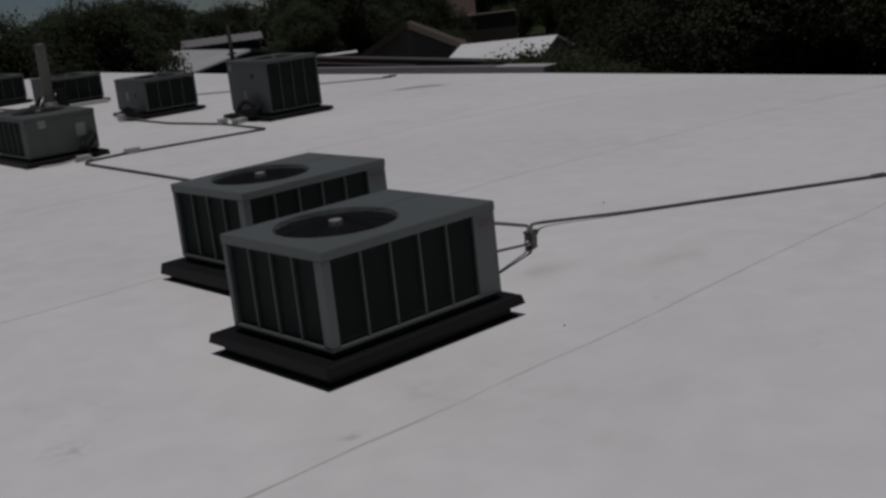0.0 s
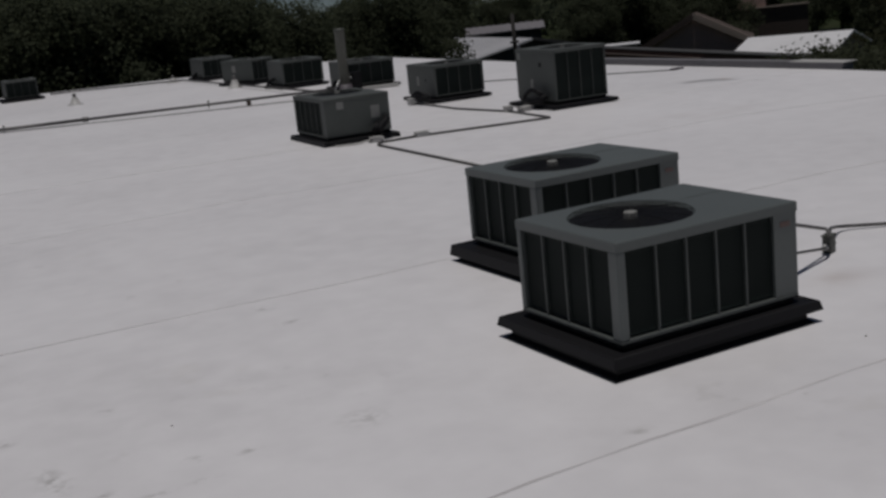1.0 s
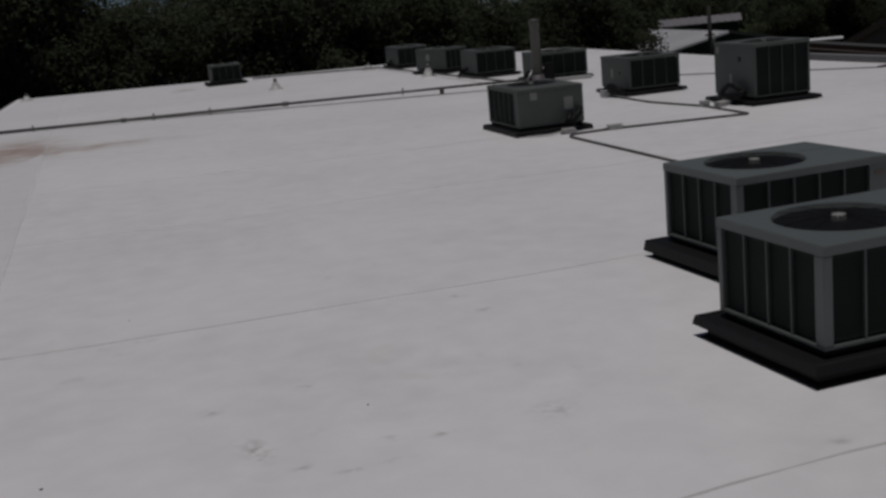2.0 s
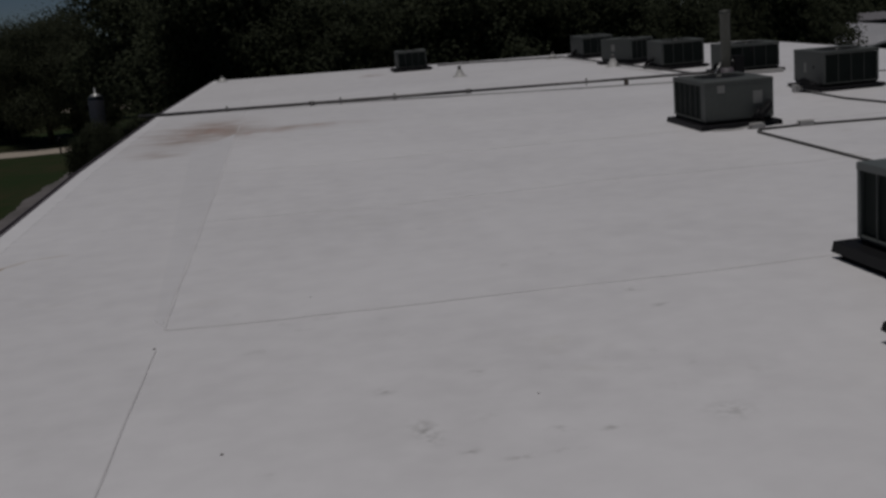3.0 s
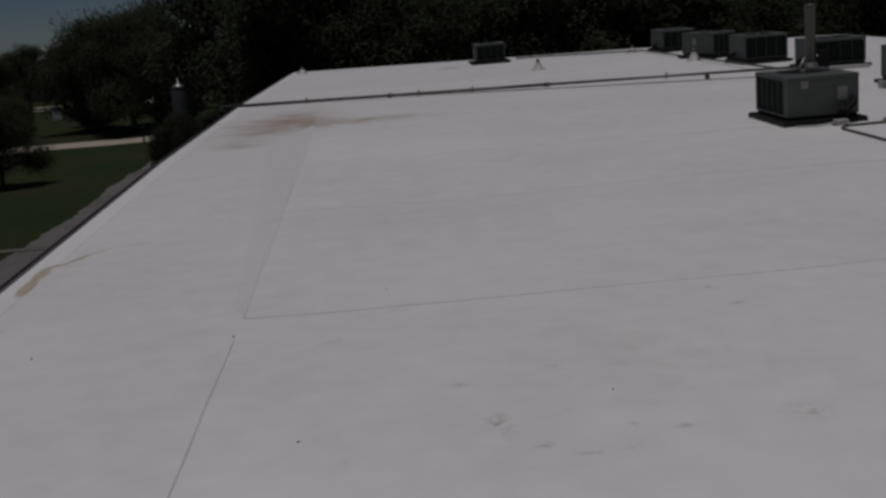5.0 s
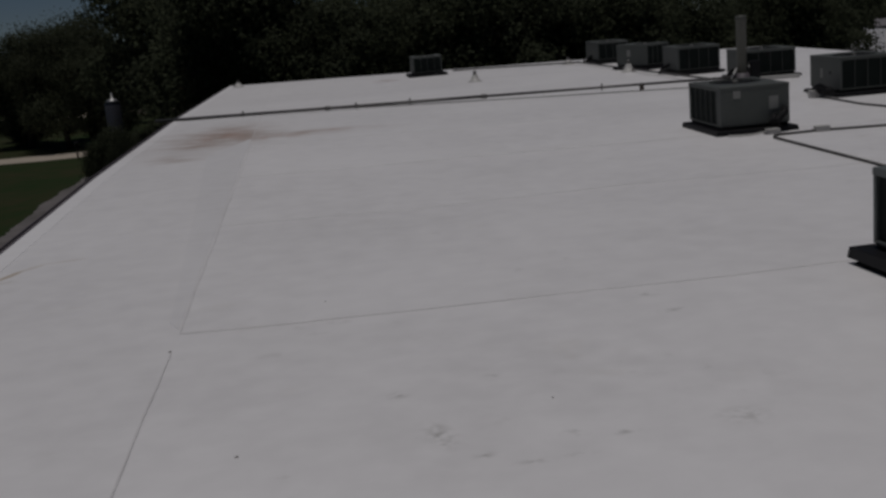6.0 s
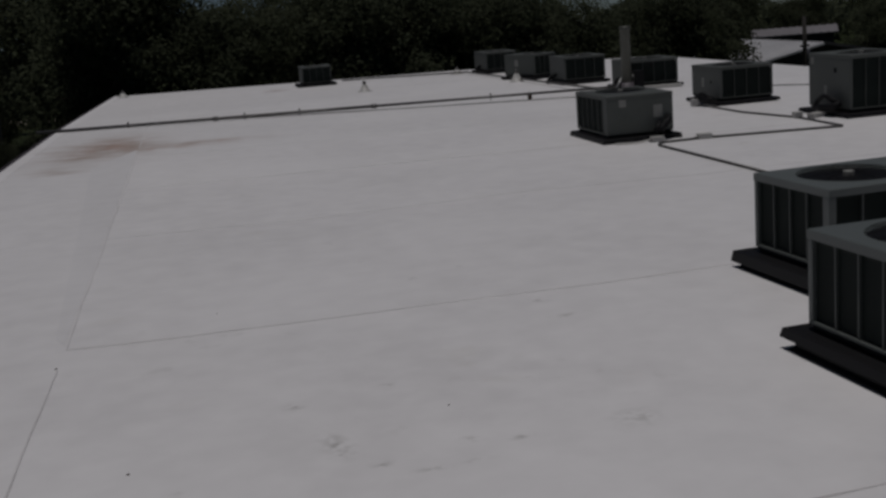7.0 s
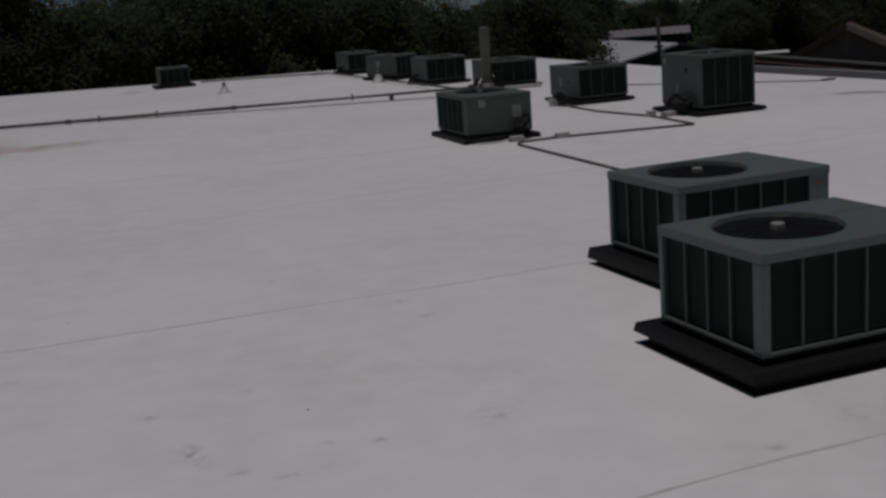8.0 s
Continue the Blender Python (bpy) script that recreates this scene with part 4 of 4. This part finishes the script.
def tree_meshes(seed, height, spread, n_leaves, leaf, trunk=0.28, low=0.3, leaves=LEAF):
    rnd = random.Random(seed)
    wood, crown = bmesh.new(), bmesh.new()
    th = height * low
    tube(wood, [(0, 0, -0.3), (0.05, 0, th * 0.5), (0.0, 0.08, th), (0.1, 0.1, height * 0.6), (0.0, 0.1, height * 0.85)], [trunk * 1.25, trunk, trunk * 0.85, trunk * 0.45, trunk * 0.15], 9)
    blobs = []
    for i in range(13):
        a = i * 2.4 + rnd.uniform(-0.4, 0.4)
        r, z = spread * rnd.uniform(0.35, 0.72), height * rnd.uniform(low + 0.08, 0.9)
        r *= 1.0 - max(0, z / height - 0.6) * 1.3
        tip = Vector((r * math.cos(a), r * math.sin(a), z))
        z0 = min(z * 0.7, height * 0.6)
        tube(wood, [(0.02, 0.05, z0), (tip.x * 0.5, tip.y * 0.5, (z0 + z) / 2 + 0.1), tuple(tip)], [trunk * 0.4, trunk * 0.26, trunk * 0.06], 6)
        blobs.append((tip, rnd.uniform(0.24, 0.42) * spread))
    blobs.append((Vector((0, 0, height * 0.82)), spread * 0.5))
    blobs.append((Vector((0, 0, height * 0.6)), spread * 0.6))
    total = sum(b[1] ** 2 for b in blobs)
    for c, r in blobs:
        leafy(crown, c, (r, r, r * rnd.uniform(0.65, 0.9)), int(n_leaves * r * r / total), leaf, rnd)
    return mesh_of("trunk", wood, BARK), mesh_of("crown", crown, leaves)


KINDS = [tree_meshes(11, 9.0, 4.8, 32000, 0.18), tree_meshes(12, 8.0, 4.2, 30000, 0.165, low=0.2), tree_meshes(13, 10.0, 5.0, 33000, 0.19, low=0.3),
         tree_meshes(14, 8.6, 4.6, 30000, 0.175, 0.2, 0.2), tree_meshes(15, 8.0, 4.4, 29000, 0.165, 0.2, 0.04),
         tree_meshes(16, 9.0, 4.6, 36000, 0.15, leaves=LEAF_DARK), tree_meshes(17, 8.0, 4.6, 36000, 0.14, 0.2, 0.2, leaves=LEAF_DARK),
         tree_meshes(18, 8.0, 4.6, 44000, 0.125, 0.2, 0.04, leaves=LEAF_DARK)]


def tree(x, y, kind, size, turn, label="dark leafy broad tree beyond the roof", group="trees round the building"):
    t = thing("tree", pose(x, y, G, 0, 0, turn) @ Matrix.Scale(size, 4), label, "tree", group, roof=False)
    wood, crown = KINDS[kind]
    part("trunk", wood, BARK, t)
    part("crown", crown, None, t)


def shrub_mesh(seed):
    rnd = random.Random(seed)
    b = bmesh.new()
    for i in range(7):
        leafy(b, (rnd.uniform(-1, 1), rnd.uniform(-0.6, 0.6), rnd.uniform(0.5, 1.2)), (0.8, 0.7, 0.6), 4200, 0.06, rnd)
    for i in range(5):
        a = i * 1.26
        tube(b, [(0, 0, -0.1), (0.4 * math.cos(a), 0.3 * math.sin(a), 0.6), (0.8 * math.cos(a), 0.5 * math.sin(a), 1.2)], [0.05, 0.04, 0.01], 5)
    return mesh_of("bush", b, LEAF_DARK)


SHRUB = shrub_mesh(5)


def bush(x, y, size, turn, z=G, label="dense dark green bush", high=1.0):
    o = new("bush", SHRUB)
    o.matrix_basis = pose(x, y, z, 0, 0, turn) @ Matrix.Scale(size, 4) @ Matrix.Scale(high, 4, (0, 0, 1))
    tagged(o, label, "bush", "bushes round the building")


# belts of trees: heading from the walker (degrees left of +y), distance
rnd = random.Random(21)
EX, EY = -3.3, -4.9


def polar(yaw, d):
    return EX - d * math.sin(radians(yaw)), EY + d * math.cos(radians(yaw))


for yaw, d, kind, size in ((1.5, 51.4, 0, 0.92), (-1.7, 50.5, 0, 0.90), (-5.4, 54.8, 0, 0.89), (-8.6, 51.7, 0, 0.98), (-11.5, 55.7, 0, 0.98), (-15.1, 54.8, 0, 0.88), (5.0, 72.9, 2, 1.01), (0.8, 71.4, 0, 0.97), (-3.2, 66.7, 2, 0.93), (-7.0, 71.6, 2, 1.13), (-11.1, 69.3, 2, 1.06), (-14.7, 68.4, 0, 1.01), (-18.5, 58, 1, 0.95), (-20.5, 72, 1, 0.87), (-22.8, 62, 0, 0.84), (-23.9, 64, 1, 0.95), (-21.5, 105, 0, 0.9), (-25.5, 115, 2, 0.85), (-29, 118, 0, 0.78), (-33, 112, 2, 1.0), (-32.6, 84, 1, 0.8), (-34.2, 92, 0, 0.95), (-36.2, 104, 2, 1.1), (-39.5, 118, 0, 1.1), (-44.2, 104, 4, 1.0), (-46.4, 98, 4, 0.95), (-43, 122, 2, 1.1), (-46, 118, 0, 1.1), (-49.6, 44.0, 7, 0.92), (-52.1, 41.2, 7, 0.88), (-55.3, 37.4, 7, 1.03), (-58.4, 39.6, 7, 0.89), (-61.3, 40.5, 7, 0.98), (-64.1, 38.9, 7, 1.02), (-48.5, 59.9, 2, 1.12), (-51.9, 60.6, 0, 1.06), (-55.2, 61.0, 0, 1.18), (-59.3, 66.3, 4, 1.0), (-62.8, 69.5, 2, 1.08), (11.4, 92, 6, 1.12), (13.0, 98, 6, 1.12), (10.2, 100, 5, 1.1), (15.9, 150, 5, 0.85), (17.5, 140, 6, 0.8), (14.4, 145, 5, 0.78), (19.8, 150, 6, 0.8), (17.6, 62, 6, 0.55), (2.6, 52, 2, 1.12), (6.0, 68, 0, 1.25), (9.2, 118, 6, 1.0), (22, 120, 5, 0.9), (-35.0, 92, 4, 0.8), (-36.9, 95, 4, 0.82), (-38.6, 92, 4, 0.8)):
    x, y = polar(yaw, d)
    tree(x, y, kind, size, rnd.uniform(0, 360))
for yaw, d, wide, high in ((9.2, 50.0, 0.5, 2.0), (8.2, 51.5, 0.7, 1.9), (7.4, 51.5, 0.9, 2.0)):
    x, y = polar(yaw, d)
    bush(x, y, wide, 30 * yaw, label="tall narrow dark shrub", high=high / wide)
for yaw, d, size in ((-41.1, 38, 1.65), (-42.1, 37, 2.1), (-43.3, 38, 2.35), (-44.6, 37, 2.2), (-45.8, 38, 2.2), (-47.0, 37, 1.9), (-48.4, 37, 1.7), (7.0, 53, 1.7), (8.7, 64, 1.3), (13.0, 104, 1.5), (17.0, 108, 1.4), (16.7, 112, 1.7), (13.3, 107, 1.6), (12.9, 100, 1.3), (11.3, 112, 0.9), (9.0, 92, 2.0), (6.4, 60, 2.0), (-22.4, 57, 2.4), (-23.2, 58, 2.2), (-21.4, 57, 2.2)):
    x, y = polar(yaw, d)
    bush(x, y, size, rnd.uniform(0, 360))


# shrubs round the foot of the tank
for x, y, size, high in ((-11.75, 48.4, 1.15, 1.75), (-12.6, 48.6, 1.0, 1.6)):
    bush(x, y, size, 50 * x, label="dense dark shrub at the foot of a tank", high=high)


# ---- neighbouring buildings ----
def gable(name, x, y, yaw, half, length, z_eave, z_ridge, roof_mat, wall_mat, label, over=0.35, trim_mat=None, ribs=0, openings=(), right_mat=None):
    """A gabled building. x, y: middle of the gable wall that faces the walker; yaw: heading of the ridge away from it."""
    b = thing(name, pose(x, y, G, 0, 0, yaw), label, "building", "houses beyond the roof", roof=False)
    ze, zr = z_eave - G, z_ridge - G
    bm = bmesh.new()
    v = [[bm.verts.new((px, py, pz)) for px, pz in ((-half, 0), (half, 0), (half, ze), (0, zr), (-half, ze))] for py in (0, length)]
    bm.faces.new(v[0])
    bm.faces.new(v[1][::-1])
    for i in range(5):
        j = (i + 1) % 5
        bm.faces.new((v[0][i], v[1][i], v[1][j], v[0][j]))
    part("wall", bm, wall_mat, b)
    slope = math.atan2(zr - ze, half)
    run = half / math.cos(slope) + over
    for s in (-1, 1):
        bm = bmesh.new()
        box(bm, 0, run, -over, length + over, 0.02, 0.16, 0.01)
        own = right_mat if right_mat and s > 0 else roof_mat
        r = part("roof_slope", bm, own, b)
        r.matrix_basis = Matrix.Translation((0, 0, zr)) @ (pose(0, 0, 0, 0, math.degrees(slope), 0) if s > 0 else pose(0, 0, 0, 0, 0, 180) @ Matrix.Translation((0, -length, 0)) @ pose(0, 0, 0, 0, math.degrees(slope), 0))
        if ribs:
            bm = bmesh.new()
            box(bm, 0.02, run - 0.02, -0.05, 0.05, 0.161, 0.23)
            rib = mesh_of("rib", bm, own)
        for i in range(ribs):
            part("rib", rib, own, r).matrix_basis = Matrix.Translation((0, -over + 0.2 + i * (length + 2 * over - 0.4) / (ribs - 1), 0))
        if trim_mat:
            bm = bmesh.new()
            box(bm, 0, run + 0.02, -over - 0.1, -over - 0.002, -0.25, 0.19, 0.01)
            t = part("bargeboard", bm, trim_mat if s > 0 else roof_mat, b)
            t.matrix_basis = Matrix.Translation((0, 0, zr)) @ (pose(0, 0, 0, 0, math.degrees(slope), 0) if s > 0 else pose(0, 0, 0, 0, 180 - math.degrees(slope), 0) @ Matrix.Scale(-1, 4, (0, 0, 1)))
    for px, pz, w, h in openings:
        win = thing_part("window", b, px, pz)
        bm = bmesh.new()
        box(bm, -w / 2, w / 2, -0.02, 0.03, -h / 2, h / 2)
        part("pane", bm, GLASS_DARK, win)
    return b


def thing_part(name, parent, x, z):
    bm = bmesh.new()
    box(bm, -0.55, 0.55, -0.06, -0.021, -0.62, -0.55, 0.01)
    box(bm, -0.55, 0.55, -0.06, -0.021, 0.55, 0.62, 0.01)
    box(bm, -0.62, -0.55, -0.06, -0.021, -0.62, 0.62, 0.01)
    box(bm, 0.55, 0.62, -0.06, -0.021, -0.62, 0.62, 0.01)
    o = part(name, bm, WALL_TAN, parent)
    o.matrix_basis = Matrix.Translation((x, 0, z))
    return o


HOUSE_WALL = material("house_brick", (0.44, 0.30, 0.26), (0.28, 0.21, 0.18), 0.85, grain=12, stain=1.0, amount=0.7, bump=0.2)
PINK_WALL = material("pink_brick", (0.52, 0.36, 0.31), (0.42, 0.28, 0.24), 0.85, grain=12, stain=1.0, amount=0.6, bump=0.2)
TRIM_TAN = material("tan_trim", (0.36, 0.30, 0.25), (0.26, 0.21, 0.17), 0.7, grain=12, stain=1.0, amount=0.6, bump=0.05)

# brown gabled house
gable("house", 48.5, 62.35, -40, 3.7, 12.0, -2.37, -0.43, SHINGLE, HOUSE_WALL, "brown shingled gable house with tan bargeboards", over=0.3, trim_mat=TRIM_TAN)
# barn with a pale ribbed metal roof
gable("barn", 34.45, 60.7, -14, 7.0, 26.0, -2.2, -0.62, METAL_ROOF, SHINGLE_GREY, "dark-walled barn with a pale ribbed metal roof", ribs=30, right_mat=SHINGLE_GREY)
# low pale shed roof
gable("shed", 52.6, 52.0, 30, 3.8, 6.2, -3.2, -2.3, METAL_ROOF, WALL_TAN, "low shed with a pale smooth sheet roof")
# long pale roofs far behind
gable("barn", 46.7, 93.5, -118, 2.2, 6.6, -0.75, -0.25, METAL_OLD, SHINGLE_GREY, "distant long building with a faded metal roof", ribs=12)

# brick hall with a tower block
hall = thing("brick_hall", pose(60.6, 68.6, G, 0, 0, -42), "dark brick hall with a pinkish tower block", "building", "houses beyond the roof", roof=False)
bm = bmesh.new()
box(bm, -3.6, 3.0, 0, 3, 0, 3.6)
part("wall", bm, SHINGLE, hall)
bm = bmesh.new()
box(bm, -3.7, 3.1, -0.12, -0.002, 3.53, 3.67, 0.02)
part("coping", bm, TRIM_TAN, hall)
bm = bmesh.new()
box(bm, -2.5, -0.2, 0.05, 2.4, 3.602, 6.3, 0.02)
part("tower_block", bm, PINK_WALL, hall)

# flat brown neighbour roof just past the parapet
annex = thing("annex", pose(24.0, 24.5, -0.80, 2.35), "low neighbouring building with a dark gravel roof", "building", "houses beyond the roof", roof=False)
bm = bmesh.new()
box(bm, 0.0, 0.5, 0.0, 13.4, -4.1, -0.071)
box(bm, 0.501, 6.5, 0.0, 13.4, -4.1, -1.3)
part("wall", bm, BRICK, annex)
bm = bmesh.new()
box(bm, -0.06, 0.56, -0.06, 13.46, -0.07, 0.0, 0.02)
part("roof", bm, SHINGLE_GREY, annex)
bm = bmesh.new()
box(bm, -0.25, -0.001, 5.5, 13.0, -0.27, -0.20, 0.02)
part("ledge", bm, SHINGLE, annex)

# pale flat carport before the house
port = thing("carport", pose(36.3, 53.6, G, 0, 0, -34), "low carport with a pale flat roof beside the house", "carport", roof=False)
bm = bmesh.new()
box(bm, -1.3, 1.2, 0, 2.4, 3.0, 3.06, 0.01)
part("roof", bm, METAL_ROOF, port)
for x in (-1.2, 1.1):
    for y in (0.1, 2.3):
        bm = bmesh.new()
        box(bm, x - 0.06, x + 0.06, y - 0.06, y + 0.06, 0, 2.999, 0.01)
        part("post", bm, POLE_WOOD, port)

# utility pole
pole = thing("utility_pole", pose(28.8, 52.75, G, 0, 0, 35), "dark wooden utility pole with a crossarm", "utility pole", roof=False)
bm = bmesh.new()
tube(bm, [(0, 0, -0.2), (0, 0, 3.0), (0, 0, 5.6)], [0.15, 0.125, 0.10], 10)
part("post", bm, POLE_WOOD, pole)
bm = bmesh.new()
box(bm, -0.45, 0.45, -0.06, 0.06, 4.0, 4.1, 0.01)
part("crossarm", bm, POLE_WOOD, pole)
bm = bmesh.new()
spin(bm, [(0.12, 3.35), (0.15, 3.4), (0.15, 3.8), (0.09, 3.86)], 14, Matrix.Translation((0.30, 0, 0)))
part("transformer", bm, TANK, pole)

# tank on the lawn
tank = thing("storage_tank", pose(-12.24, 50.34, G - 0.2), "narrow blue-grey steel tank with a pale cone top", "tank", roof=False)
bm = bmesh.new()
spin(bm, [(0.31, 0.9), (0.36, 1.05), (0.36, 4.55), (0.35, 4.6)], 24)
part("shell", bm, TANK, tank)
bm = bmesh.new()
spin(bm, [(0.37, 4.602), (0.17, 4.76), (0.045, 4.8), (0.045, 5.03), (0.0, 5.06)], 24)
part("cone_top", bm, STEEL, tank)
for i in range(4):
    a = i * math.pi / 2 + 0.6
    bm = bmesh.new()
    tube(bm, [(0.25 * math.cos(a), 0.25 * math.sin(a), 0), (0.25 * math.cos(a), 0.25 * math.sin(a), 1.3)], 0.05, 8)
    part("leg", bm, TANK, tank)

# mailbox by the lane and a pale cottage among the trees
post = thing("mailbox", pose(-19.1, 76.0, G, 0, 0, 20) @ Matrix.Scale(0.8, 4), "small dark mailbox on a post by the lane", "mailbox", roof=False)
bm = bmesh.new()
box(bm, -0.06, 0.06, -0.06, 0.06, 0, 1.0, 0.01)
part("post", bm, BARK, post)
bm = bmesh.new()
box(bm, -0.13, 0.13, -0.25, 0.25, 1.001, 1.23, 0.02)
spin(bm, [(0.0, -0.29), (0.12, -0.28), (0.13, -0.25), (0.13, 0.28), (0.0, 0.29)], 14, pose(0, 0, 1.24, 90))
part("box", bm, BLACK, post)
gable("cottage", -45.0, 165.0, 75, 2.4, 7.0, 1.2, 1.75, METAL_ROOF, SHINGLE_GREY, "small far cottage with a pale roof among trees", openings=((-1.5, 1.6, 1.0, 1.1), (1.5, 1.6, 1.0, 1.1)))

cabinet = thing("utility_cabinet", pose(-34.6, 113.5, G, 0, 0, 15) @ Matrix.Scale(1.35, 4), "small white utility cabinet standing on the lawn", "cabinet", roof=False)
bm = bmesh.new()
box(bm, -0.36, 0.36, -0.25, 0.25, 0.0, 0.95, 0.02)
part("body", bm, METAL_ROOF, cabinet)
bm = bmesh.new()
box(bm, -0.39, 0.39, -0.28, 0.28, 0.951, 1.02, 0.02)
part("lid", bm, METAL_ROOF, cabinet)

# far woods that close the distance, too small to tell apart
rw = random.Random(77)
bm = bmesh.new()
for i in range(260):
    yaw, d = rw.uniform(-75, 40), rw.uniform(170, 260)
    x, y = polar(yaw, d)
    hgt = rw.uniform(5.0, 7.6) * d / 215
    leafy(bm, (x, y, hgt * 0.5), (6.0, 6.0, hgt * 0.5), 150, 1.4, rw)
woods = solid("far_woods", bm, LEAF, "distant dark line of woods along the horizon", "woods", kind="stuff", m=pose(0, 0, G), roof=False)
